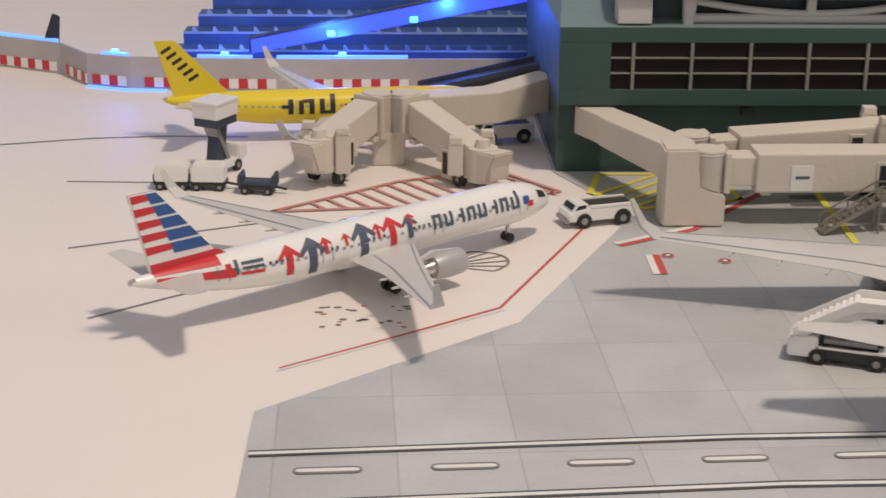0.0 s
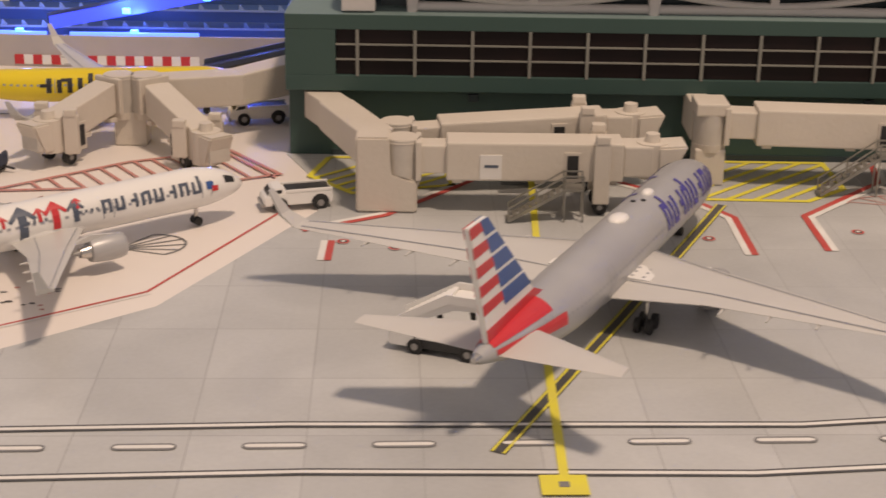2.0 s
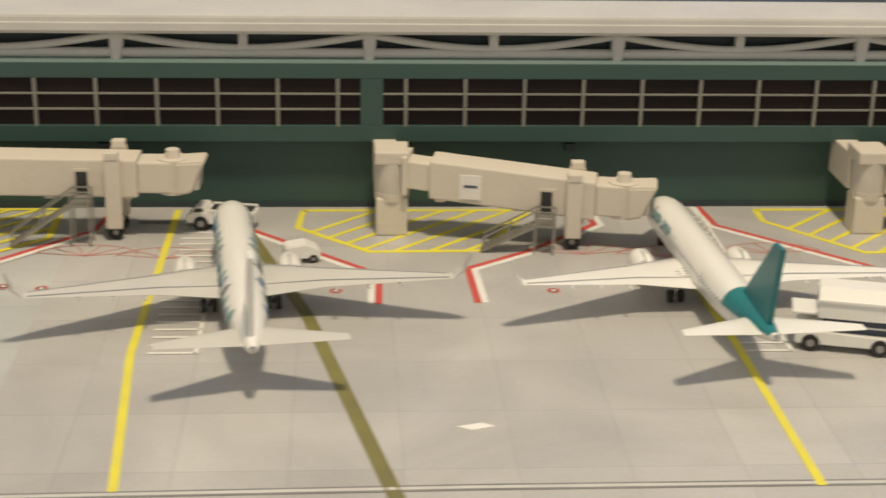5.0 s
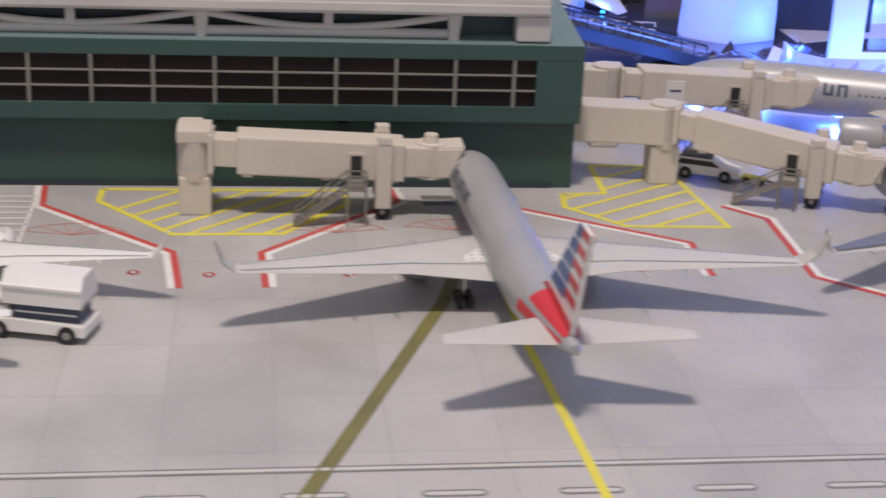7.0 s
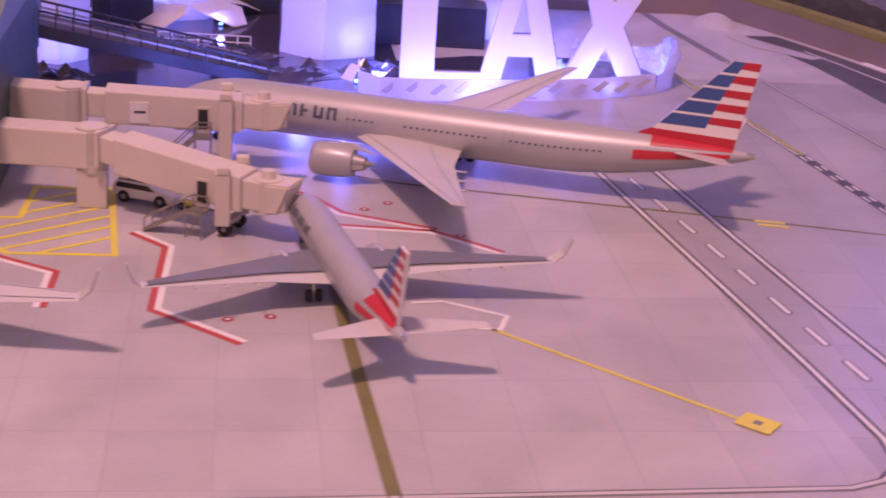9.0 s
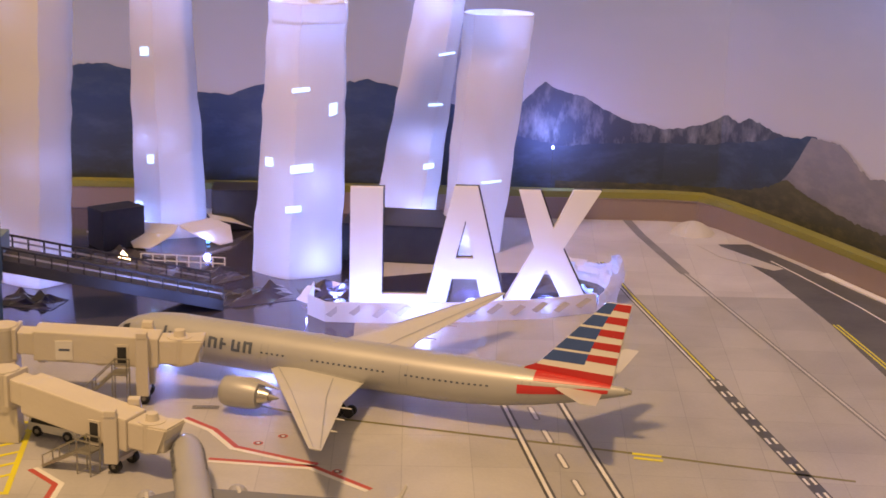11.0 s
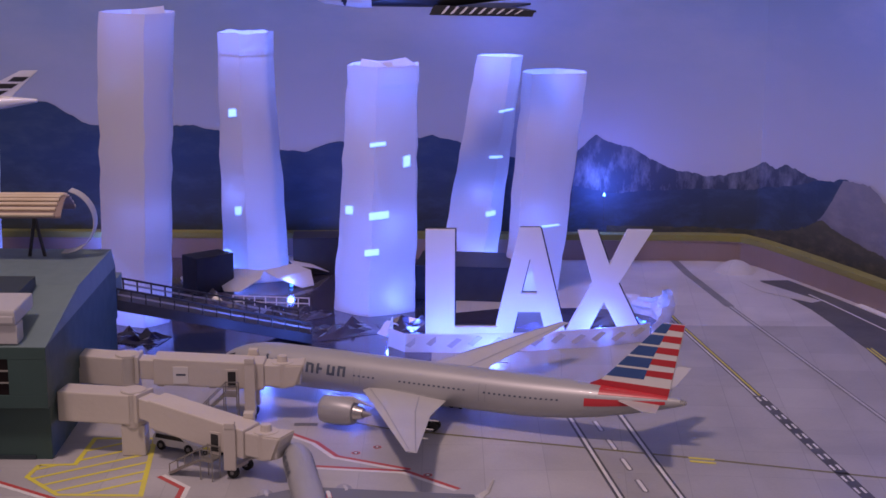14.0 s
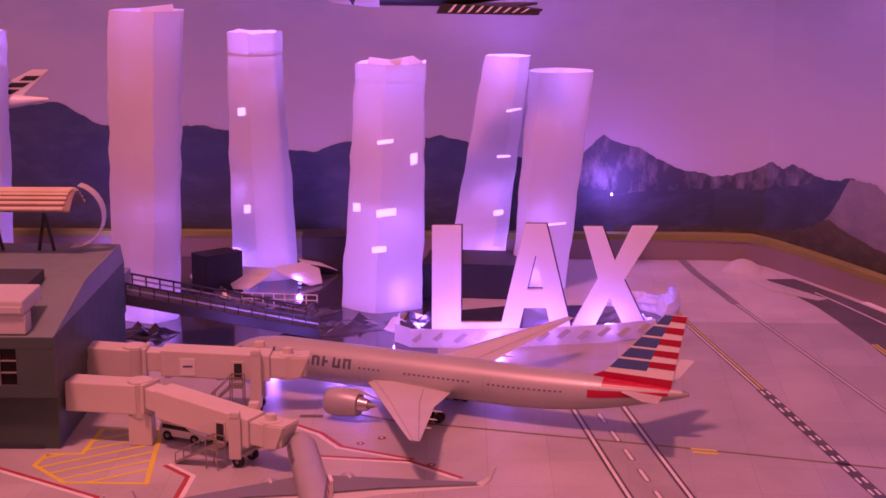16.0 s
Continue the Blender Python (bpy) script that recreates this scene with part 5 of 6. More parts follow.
    if sign:
        q2 = hub + d * length * 0.32 + n * s * 0.50
        panel = part("sign_panel", beam(q2 - d * 0.27, q2 + d * 0.27, 0.04, zm - 0.50, zm + 0.12), "sign", outer)
        part("sign_bar", beam(q2 - d * 0.16 + n * s * 0.022, q2 + d * 0.18 + n * s * 0.022, 0.012, zm - 0.20, zm - 0.13), "title_grey", panel)
    for f in (0.2, 0.5, 0.76):
        q3 = hub + d * length * f
        part("roller_box", beam(q3 - d * 0.12, q3 + d * 0.12, 0.8, z1 - 0.64 + (z0 - z1) * (1 - f), z1 - 0.52 + (z0 - z1) * (1 - f)), "cream", outer)
    if stairs:
        top = hub + d * length * 0.615 + n * s * 0.82
        foot = hub + d * length * 0.385 + n * s * 0.95
        st = part("service_stairs", beam(top - d * 0.22, top + d * 0.24, 0.55, z1 - 0.62, z1 - 0.57), "stair_metal", ob, "grey etched metal service stairs")
        for w in (-0.22, 0.22):
            part("stringer", beam(foot + n * w, top - d * 0.22 + n * w, 0.05, 0.03, 0.12, None, 0, z1 - 0.57, z1 - 0.66), "stair_metal", st)
            part("handrail", beam(foot + n * w, top - d * 0.22 + n * w, 0.03, 0.38, 0.42, None, 0, z1 - 0.22, z1 - 0.26), "stair_metal", st)
            part("landing_rail", beam(top - d * 0.22 + n * w, top + d * 0.24 + n * w, 0.03, z1 - 0.26, z1 - 0.22), "stair_metal", st)
            for f in (0.0, 0.5, 1.0):
                g = foot.lerp(top - d * 0.22, f) + n * w
                zz = 0.05 + (z1 - 0.62) * f
                part("baluster", box(g.x - 0.018, g.x + 0.018, g.y - 0.018, g.y + 0.018, zz, zz + 0.36), "stair_metal", st)
            for f in (-0.22, 0.24):
                g = top + d * f + n * w
                part("landing_leg", box(g.x - 0.02, g.x + 0.02, g.y - 0.02, g.y + 0.02, 0.012, z1 - 0.23), "stair_metal", st)
        for i in range(9):
            g = foot.lerp(top - d * 0.22, i / 9)
            part("tread", beam(g - d * 0.06, g + d * 0.06, 0.44, 0.06 + (z1 - 0.66) * i / 9, 0.08 + (z1 - 0.66) * i / 9), "stair_metal", st)
    return ob


jet_bridge(None, (9.95, -1.55), (17.25, -1.75), "cream resin jet bridge with grey service stairs", 1.72, 1.66, sign=False)
jet_bridge(None, (22.1, -1.6), (28.45, -2.9), "cream resin jet bridge that slopes down to a white airliner", 1.72, 1.35)
jet_bridge(None, (34.45, -1.6), (40.95, -1.75), "cream resin jet bridge at a silver airliner", 1.72, 1.55, sign=False)
jet_bridge((44.6, 1.5), (47.1, 1.1), (52.35, -1.55), "cream resin jet bridge off the terminal end", 1.82, 1.30, sign=False)
jet_bridge((43.6, 5.2), (46.2, 4.6), (52.35, 4.55), "cream resin jet bridge beside the long silver airliner", 2.0, 1.8)
# the pair on the big L-shaped walkway
ell = thing("fixed_link", 0, 0, 0, 0, "cream L-shaped fixed walkway on a broad foot", "jet bridge")
part("wall_arm", beam((-0.5, 0.4), (0.25, -1.2), 0.85, 1.12, 1.88, None, 0.05), "cream", ell)
part("sloping_arm", beam((0.05, -0.8), (1.25, -3.7), 0.95, 1.12, 1.88, None, 0.05, 1.92, 1.05), "cream", ell)
part("foot_block", upright([(0.78, 0.012), (2.30, 0.012), (2.30, 0.82), (1.62, 0.95), (1.62, 1.95), (0.78, 1.95)], -4.5, -3.55, None, 0.05), "cream", ell)
jet_bridge(None, (1.92, -4.0), (8.75, -3.9), "cream resin jet bridge with a white sign panel", 1.42, 1.42, post=False)
jet_bridge(None, (1.75, -2.7), (8.4, -1.9), "cream resin jet bridge behind another one", 1.46, 1.66, post=False, stairs=False, sign=False)
part("support_post", box(1.45, 2.1, -3.0, -2.4, 0.012, 0.9, 0.05), "cream", ell)
# the fork at the terminal's end
fork = thing("fixed_link", 0, 0, 0, 0, "cream kinked fixed walkway from the terminal end to a forked rotunda", "jet bridge")
part("wall_arm", beam((-1.3, 3.6), (-3.0, 2.4), 0.9, 1.05, 2.02, None, 0.05, 1.82, 0.92), "cream", fork)
part("straight_arm", beam((-2.85, 2.45), (-5.7, 1.6), 0.9, 0.92, 1.82, None, 0.05), "cream", fork)
part("support_post", box(-6.3, -5.4, 1.0, 1.7, -0.03, 0.95, 0.06), "cream", fork)
jet_bridge(None, (-6.15, 1.3), (-8.0, -1.4), "cream resin jet bridge of a forked pair", 1.55, 0.92, post=False, stairs=False, sign=False, group="forked jet bridges", slim=0.78)
jet_bridge(None, (-5.4, 1.3), (-3.0, -1.6), "cream resin jet bridge of a forked pair", 1.55, 0.72, post=False, stairs=False, sign=False, group="forked jet bridges", slim=0.78)


# ---- vehicles ----
def wheels(ob, xs, half, r=0.17, wide=0.12):
    for x in xs:
        for s in (-1, 1):
            w = part("wheel", rod((x, s * half - wide / 2, r), (x, s * half + wide / 2, r), r, seg=18), "tyre", ob, smooth=True)
            part("hub_cap", rod((x, s * half - wide / 2 - 0.01, r), (x, s * half + wide / 2 + 0.01, r), r * 0.45, seg=12), "hub", w)


def pickup(x, y, turn, label, bed="black", z=-0.03):
    ob = thing("pickup_truck", x, y, z, turn, label, "model truck", "white model trucks")
    part("body", upright([(-0.85, 0.17), (0.90, 0.17), (0.90, 0.36), (0.82, 0.42), (0.40, 0.50), (-0.85, 0.50)], -0.36, 0.36, None, 0.03), "white_paint", ob)
    cab = part("cab", upright([(0.36, 0.48), (0.82, 0.40), (0.66, 0.60), (0.40, 0.62)], -0.33, 0.33, None, 0.025), "white_paint", ob)
    part("side_window", upright([(0.44, 0.50), (0.73, 0.46), (0.64, 0.57), (0.45, 0.585)], -0.336, 0.336), "black", cab)
    part("windscreen", loft([[(0.70, y_, 0.565), (0.785, y_, 0.455), (0.795, y_, 0.465), (0.71, y_, 0.575)] for y_ in (-0.26, 0.26)]), "black", cab)
    part("load_bed", box(-0.80, 0.30, -0.28, 0.28, 0.50, 0.525, 0.01), bed, ob)
    for s in (-1, 1):
        part("bed_rail", box(-0.84, 0.34, s * 0.325 - 0.03, s * 0.325 + 0.03, 0.49, 0.56, 0.01), "white_paint", ob)
        part("wheel_arch", upright([(-0.52 + 0.23 * math.cos(radians(a)), 0.19 + 0.23 * math.sin(radians(a))) for a in range(0, 181, 20)], s * 0.362 - 0.003, s * 0.362 + 0.003), "black", ob)
    part("bumper", box(0.87, 0.95, -0.34, 0.34, 0.14, 0.24, 0.02), "hub", ob)
    for s in (-1, 1):
        part("headlight", box(0.872, 0.89, s * 0.26 - 0.05, s * 0.26 + 0.05, 0.28, 0.34), "clear", ob)
    wheels(ob, (-0.52, 0.50), 0.34, 0.19)
    return ob


pickup(-0.72, -4.0, 197, "white model pushback truck with a black flatbed")
pickup(-2.55, 3.72, 195, "white model pickup truck with a dark bed under the bridge")
pickup(17.8, -1.25, 170, "white model tug beside the jet bridge", z=0.012)


def estate(x, y, turn):
    ob = thing("car", x, y, 0.012, turn, "white model estate car with dark windows and roof rack", "model car")
    part("body", upright([(-0.9, 0.14), (0.92, 0.14), (0.92, 0.34), (0.5, 0.40), (0.22, 0.60), (-0.80, 0.62), (-0.9, 0.40)], -0.36, 0.36, None, 0.03), "white_paint", ob)
    part("side_window", upright([(-0.78, 0.42), (0.40, 0.41), (0.18, 0.56), (-0.74, 0.57)], -0.366, 0.366), "black", ob)
    part("roof_rack", box(-0.75, 0.15, -0.30, 0.30, 0.62, 0.65, 0.01), "black", ob)
    wheels(ob, (-0.55, 0.55), 0.33)


estate(48.55, 1.45, -24)
cart = thing("tow_cart", 49.75, 0.85, 0.012, -30, "small yellow tow bar cart", "model cart")
part("frame", box(-0.35, 0.35, -0.14, 0.14, 0.12, 0.22, 0.02), "yellow_line", cart)
part("tow_bar", rod((0.3, 0, 0.15), (0.8, 0, 0.08), 0.03, seg=8), "black", cart)
wheels(cart, (-0.2, 0.2), 0.16, 0.10, 0.06)


def catering(x, y, turn):
    ob = thing("catering_truck", x, y, 0.012, turn, "white model catering truck with a raised box", "model truck")
    part("chassis", upright([(-1.1, 0.15), (1.05, 0.15), (1.05, 0.40), (0.5, 0.44), (-1.1, 0.42)], -0.46, 0.46, None, 0.03), "white_paint", ob)
    cab = part("cab", upright([(0.52, 0.3), (1.06, 0.3), (1.0, 0.52), (0.86, 0.66), (0.54, 0.66)], -0.38, 0.38, None, 0.03), "white_paint", ob)
    part("side_window", upright([(0.62, 0.44), (0.98, 0.44), (0.84, 0.60), (0.62, 0.60)], -0.386, 0.386), "black", cab)
    part("scissor_lift", box(-0.95, 0.45, -0.34, 0.34, 0.42, 0.78, 0.02), "navy", ob, "dark folded scissor lift")
    part("lift_strip", box(-0.9, 0.40, -0.345, 0.345, 0.56, 0.60), "white_line", ob)
    section = [(-0.47, 0.78), (0.47, 0.78), (0.47, 1.16), (0.26, 1.42), (-0.26, 1.42), (-0.47, 1.16)]
    body = part("box_body", loft([[(x, y_, z) for y_, z in section] for x in (-1.05, 0.62)]), "white_paint", ob)
    for s in (-1, 1):
        part("roof_edge", box(-1.07, 0.64, s * 0.47 - 0.03, s * 0.47 + 0.03, 1.12, 1.20, 0.02), "white_paint", body)
    part("dark_seam", box(-1.055, 0.625, -0.465, 0.465, 0.80, 0.83), "black", body)
    part("platform", box(0.62, 1.15, -0.4, 0.4, 0.80, 0.86, 0.02), "white_paint", ob)
    wheels(ob, (-0.72, 0.72), 0.43, 0.19)


catering(31.6, -9.15, 165)

st = thing("stair_truck", 3.05, -12.75, 0.002, 160, "black and white model stair truck with a raised white stairway", "model truck")
part("chassis", upright([(-0.85, 0.12), (0.80, 0.12), (0.80, 0.34), (0.3, 0.40), (-0.85, 0.36)], -0.34, 0.34, None, 0.02), "black", st)
part("white_flank", box(-0.8, 0.55, -0.345, 0.345, 0.32, 0.37), "white_paint", st)
part("cab", upright([(0.55, 0.12), (1.12, 0.12), (1.12, 0.48), (1.0, 0.56), (0.55, 0.56)], -0.36, 0.36, None, 0.03), "white_paint", st)
part("roof_glass", box(-0.55, 0.45, -0.26, 0.26, 0.40, 0.50, 0.02), "hub", st)
flight = part("stairway", upright([(0.9, 0.50), (1.05, 0.55), (-0.15, 1.22), (-0.9, 1.22), (-0.9, 1.06), (-0.25, 1.06)], -0.34, 0.34, None, 0.02), "white_paint", st)
for s in (-1, 1):
    part("side_panel", upright([(1.0, 0.55), (1.05, 0.68), (-0.1, 1.36), (-0.9, 1.36), (-0.9, 1.18), (-0.15, 1.18)], s * 0.36 - 0.02, s * 0.36 + 0.02), "white_paint", flight)
for i in range(9):
    part("step", box(0.80 - 0.115 * i, 0.90 - 0.115 * i, -0.33, 0.33, 0.60 + 0.075 * i, 0.67 + 0.075 * i), "white_line", flight)
for x in (-0.6, 0.1):
    part("strut", rod((x, 0, 0.36), (x + 0.1, 0, 1.06 if x < 0 else 0.95), 0.06, seg=8), "black", st)
wheels(st, (-0.55, 0.55), 0.33, 0.16)


def baggage_cart(x, y, turn, label, closed=True):
    ob = thing("baggage_cart", x, y, -0.03, turn, label, "model cart", "baggage carts")
    part("chassis", box(-0.46, 0.46, -0.26, 0.26, 0.14, 0.24, 0.02), "black", ob)
    if closed:
        part("box_body", upright([(-0.44, 0.24), (0.44, 0.24), (0.44, 0.62), (0.36, 0.70), (-0.36, 0.70), (-0.44, 0.62)], -0.28, 0.28, None, 0.03), "white_paint", ob)
        part("end_rail", box(-0.47, -0.44, -0.26, 0.26, 0.2, 0.42), "navy", ob)
    else:
        for s in (-1, 1):
            part("end_frame", upright([(s * 0.44 - 0.06, 0.22), (s * 0.44 + 0.06, 0.22), (s * 0.44 + 0.05, 0.5), (s * 0.44, 0.56), (s * 0.44 - 0.05, 0.5)], -0.26, 0.26, None, 0.02), "navy", ob)
        part("load_bed", box(-0.44, 0.44, -0.24, 0.24, 0.24, 0.34, 0.02), "navy", ob)
    part("tow_bar", rod((0.44, 0, 0.18), (0.76, 0, 0.12), 0.035, seg=8), "black", ob)
    wheels(ob, (-0.3, 0.3), 0.24, 0.11, 0.07)


baggage_cart(-11.45, -1.1, -3, "white box baggage cart on a dark chassis")
baggage_cart(-10.5, -1.15, -3, "white box baggage cart on a dark chassis")
baggage_cart(-9.2, -1.5, -8, "open dark blue baggage dolly", False)

ld = thing("cargo_lift_truck", -10.45, 0.35, -0.03, 62, "white model lift truck with a box raised on a dark arm", "model truck")
part("chassis", box(-0.7, 0.7, -0.34, 0.34, 0.16, 0.36, 0.03), "white_paint", ld)
part("cab", upright([(0.45, 0.3), (0.92, 0.3), (0.88, 0.66), (0.5, 0.7)], -0.36, 0.36, None, 0.03), "white_paint", ld)
part("arm", loft([[(-0.3, -0.16, 0.36), (0.1, -0.16, 0.36), (0.1, 0.16, 0.36), (-0.3, 0.16, 0.36)], [(-0.1, -0.16, 1.38), (0.3, -0.16, 1.38), (0.3, 0.16, 1.38), (-0.1, 0.16, 1.38)]]), "navy", ld)
part("arm_brace", loft([[(0.2, -0.2, 0.36), (0.34, -0.2, 0.36), (0.34, 0.2, 0.36), (0.2, 0.2, 0.36)], [(-0.35, -0.2, 1.38), (-0.2, -0.2, 1.38), (-0.2, 0.2, 1.38), (-0.35, 0.2, 1.38)]]), "hub", ld)
part("box_base", box(-0.5, 0.45, -0.36, 0.36, 1.36, 1.58, 0.02), "navy", ld)
part("box_body", box(-0.53, 0.48, -0.40, 0.40, 1.58, 1.98, 0.04), "white_paint", ld)
part("box_roof", box(-0.55, 0.50, -0.42, 0.42, 1.96, 2.06, 0.03), "white_paint", ld)
wheels(ld, (-0.45, 0.45), 0.31, 0.16)
bit = part("paper_scrap", prism([(23.0, -12.85), (23.5, -12.7), (23.75, -12.85), (23.3, -13.0)], 0.013, 0.03), "card")
tagged(bit, "small white paper scrap on the apron", "scrap")
van = thing("service_cart", 19.85, -3.75, 0.012, 10, "small white model service cart by the wing", "model cart")
part("body", upright([(-0.45, 0.12), (0.45, 0.12), (0.42, 0.34), (0.1, 0.50), (-0.4, 0.44)], -0.25, 0.25, None, 0.03), "white_paint", van)
wheels(van, (-0.26, 0.26), 0.22, 0.11, 0.07)


# ---- paper towers ----
def tower(x, y, w, wt, d, h, lean, label, seed, folds, cuts=(), band=0.0, skirt=0, watts=0.05, hot=(0.25, -0.28)):
    """A folded paper tube: w wide at its foot and wt at its top; folds are the plan angles of its creases."""
    ob = thing("paper_tower", x, y, 0.008, 0, label, "paper tower", "paper towers")
    rng = random.Random(seed)
    seg, rows = 48, 18
    wob = [(0.03 * w * (rng.random() - 0.5), 0.03 * w * (rng.random() - 0.5)) for _ in range(rows + 1)]

    def section(deg):
        """Distance of the folded outline from its axis, about 1."""
        deg %= 360
        for a0, a1 in zip(folds, [*folds[1:], folds[0] + 360]):
            for turn in (0, 360):
                if a0 <= deg + turn <= a1:
                    flat = math.cos(radians((a1 - a0) / 2)) / math.cos(radians(deg + turn - (a0 + a1) / 2))
                    return 0.74 * flat + 0.26
        return 1.0

    right = max(section(a) * math.cos(radians(a)) for a in range(0, 360, 2))
    left = -min(section(a) * math.cos(radians(a)) for a in range(0, 360, 2))

    def surf(deg, f, shrink=1.0):
        """A point of the paper at the plan angle deg and the share f of the height."""
        c, s_ = math.cos(radians(deg)), math.sin(radians(deg))
        q = section(deg) * (1 + 0.030 * noise.noise((c * 1.3 + seed, s_ * 1.3, f * 3.0)) + 0.016 * noise.noise((c * 3 + seed, s_ * 3, f * 9.0)))
        wide = (w + (wt - w) * f) / 2 * shrink
        i = min(rows - 1, int(f * rows))
        g = f * rows - i
        ox, oy = wob[i][0] * (1 - g) + wob[i + 1][0] * g, wob[i][1] * (1 - g) + wob[i + 1][1] * g
        return (lean * f + ox * min(1, 3 * f) + (c * q * 2 / (left + right) + (left - right) / (left + right)) * wide, oy * f + s_ * q * d / 2 * shrink * (1 + (wt / w - 1) * f), (h - band * 0.92) * f)

    def ring(i, shrink):
        pts = []
        for j in range(seg):
            p = surf(360 * j / seg, i / rows, shrink)
            pts.append(p)
        return pts

    outer = [ring(i, 1.0) for i in range(rows + 1)]
    inner = [ring(i, 0.975) for i in range(rows, -1, -1)]
    tube = loft(outer + inner, caps=False)
    part("paper_wall", tube, "paper", ob, smooth=True)
    if band:
        hi = [(p[0], p[1], h + 0.10 * noise.noise((p[0] * 1.4 + seed, p[1] * 1.4, 0))) for p in ring(rows, 1.02)]
        lo = [(p[0], p[1], h - band) for p in ring(rows, 1.012)]
        part("top_band", loft([lo, hi, [(p[0] * 0.97 + lean * 0.03, p[1] * 0.97, p[2]) for p in hi], [(p[0] * 0.97 + lean * 0.03, p[1] * 0.97, p[2]) for p in lo]], caps=False), "paper", ob, "thin lit paper band", smooth=True)
    rim = [(p[0], p[1], h) for p in ring(rows, 1.0)]
    for j in ({1: (36,), 3: (37, 30)}.get(seed, ())):
        a, b = Vector(rim[j]), Vector(rim[(j + 8) % seg])
        mid = (a + b) / 2
        out = Vector((mid.x - lean, mid.y, 0)).normalized()
        bend = rng.uniform(-0.9, 0.35)
        c, d_ = a + out * bend * 0.6 + Vector((0, 0, rng.uniform(0.12, 0.4))), b + out * bend + Vector((0, 0, rng.uniform(0.05, 0.3)))
        bm = bmesh.new()
        up = Vector((0, 0, -0.03)) + out * 0.02
        hull(bm, [a, b, d_, c], [a + up, b + up, d_ + up, c + up])
        part("top_flap", bm, "paper", ob)
    for f, u, cw, ch in cuts:
        # u runs across the face that looks at the apron, from -1 to 1
        fh = f * h / (h - band * 0.92)
        mid_x, half_x = (surf(180, fh)[0] + surf(0, fh)[0]) / 2, (w + (wt - w) * fh) / 2
        a = min(range(182, 359), key=lambda g: abs(surf(g, fh)[0] - mid_x - u * half_x))
        px, py, _ = surf(a, fh, 1.012)
        ahead = surf(a + 4, fh)
        t = Vector((ahead[0] - surf(a - 4, fh)[0], ahead[1] - surf(a - 4, fh)[1])).normalized()
        bm = bmesh.new()
        z = h * f
        hull(bm, [(px - t.x * cw / 2, py - t.y * cw / 2 - 0.03, z - ch / 2), (px + t.x * cw / 2, py + t.y * cw / 2 - 0.03, z - ch / 2 + 0.06), (px + t.x * cw / 2, py + t.y * cw / 2 - 0.03, z + ch / 2 + 0.04), (px - t.x * cw / 2, py - t.y * cw / 2 - 0.03, z + ch / 2)],
             [(px - t.x * cw / 2, py - t.y * cw / 2 + 0.02, z - ch / 2), (px + t.x * cw / 2, py + t.y * cw / 2 + 0.02, z - ch / 2 + 0.06), (px + t.x * cw / 2, py + t.y * cw / 2 + 0.02, z + ch / 2 + 0.04), (px - t.x * cw / 2, py - t.y * cw / 2 + 0.02, z + ch / 2)])
        # Emissive plate on the paper stands for LED light seen through a cut.
        part("window_cut", bm, "cut_glow", ob, "emissive plate for LED light seen through a window cut")
    for i in range(skirt):
        a = 2 * math.pi * (i + 0.3) / skirt
        c, s = math.cos(a), math.sin(a)
        t = Vector((-s, c))
        p0, p1, p2 = Vector((c * w * 0.52, s * d * 0.52)), Vector((c * w * 0.85, s * d * 0.85)), Vector((c * w * 1.15, s * d * 1.15))
        rings = []
        for p, z, half in ((p0, 0.75, w * 0.30), (p1, 0.55, w * 0.34), (p2, 0.10, w * 0.12)):
            rings.append([(*(p - t * half), z), (*(p + t * half), z), (*(p + t * half), z - 0.04), (*(p - t * half), z - 0.04)])
        part("skirt_flap", loft(rings), "paper", ob)
    # The last lamp sits above the rim, added to light the painted sky.
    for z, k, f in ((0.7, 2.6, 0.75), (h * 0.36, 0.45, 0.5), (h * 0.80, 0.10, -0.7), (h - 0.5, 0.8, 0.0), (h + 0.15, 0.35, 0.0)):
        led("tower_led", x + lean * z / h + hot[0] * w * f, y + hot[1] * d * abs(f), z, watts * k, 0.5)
    return ob


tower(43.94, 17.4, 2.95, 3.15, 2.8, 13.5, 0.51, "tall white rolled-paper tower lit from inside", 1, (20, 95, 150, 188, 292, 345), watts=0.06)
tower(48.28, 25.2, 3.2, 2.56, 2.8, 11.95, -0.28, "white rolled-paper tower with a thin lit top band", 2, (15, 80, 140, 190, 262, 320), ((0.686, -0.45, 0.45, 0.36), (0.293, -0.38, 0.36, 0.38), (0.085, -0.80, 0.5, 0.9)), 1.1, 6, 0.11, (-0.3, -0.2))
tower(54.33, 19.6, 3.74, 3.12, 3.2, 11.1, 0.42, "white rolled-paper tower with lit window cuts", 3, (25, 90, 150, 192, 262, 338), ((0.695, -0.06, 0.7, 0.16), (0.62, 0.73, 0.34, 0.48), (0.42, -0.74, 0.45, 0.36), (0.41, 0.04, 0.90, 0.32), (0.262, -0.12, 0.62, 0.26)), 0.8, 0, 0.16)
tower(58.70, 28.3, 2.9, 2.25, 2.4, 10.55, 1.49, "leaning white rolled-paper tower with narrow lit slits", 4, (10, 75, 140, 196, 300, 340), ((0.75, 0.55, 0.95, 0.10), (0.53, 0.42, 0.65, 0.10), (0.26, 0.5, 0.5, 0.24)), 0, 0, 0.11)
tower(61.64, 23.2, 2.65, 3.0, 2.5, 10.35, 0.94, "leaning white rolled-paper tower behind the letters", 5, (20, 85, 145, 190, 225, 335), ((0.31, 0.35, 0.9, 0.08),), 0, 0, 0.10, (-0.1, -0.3))
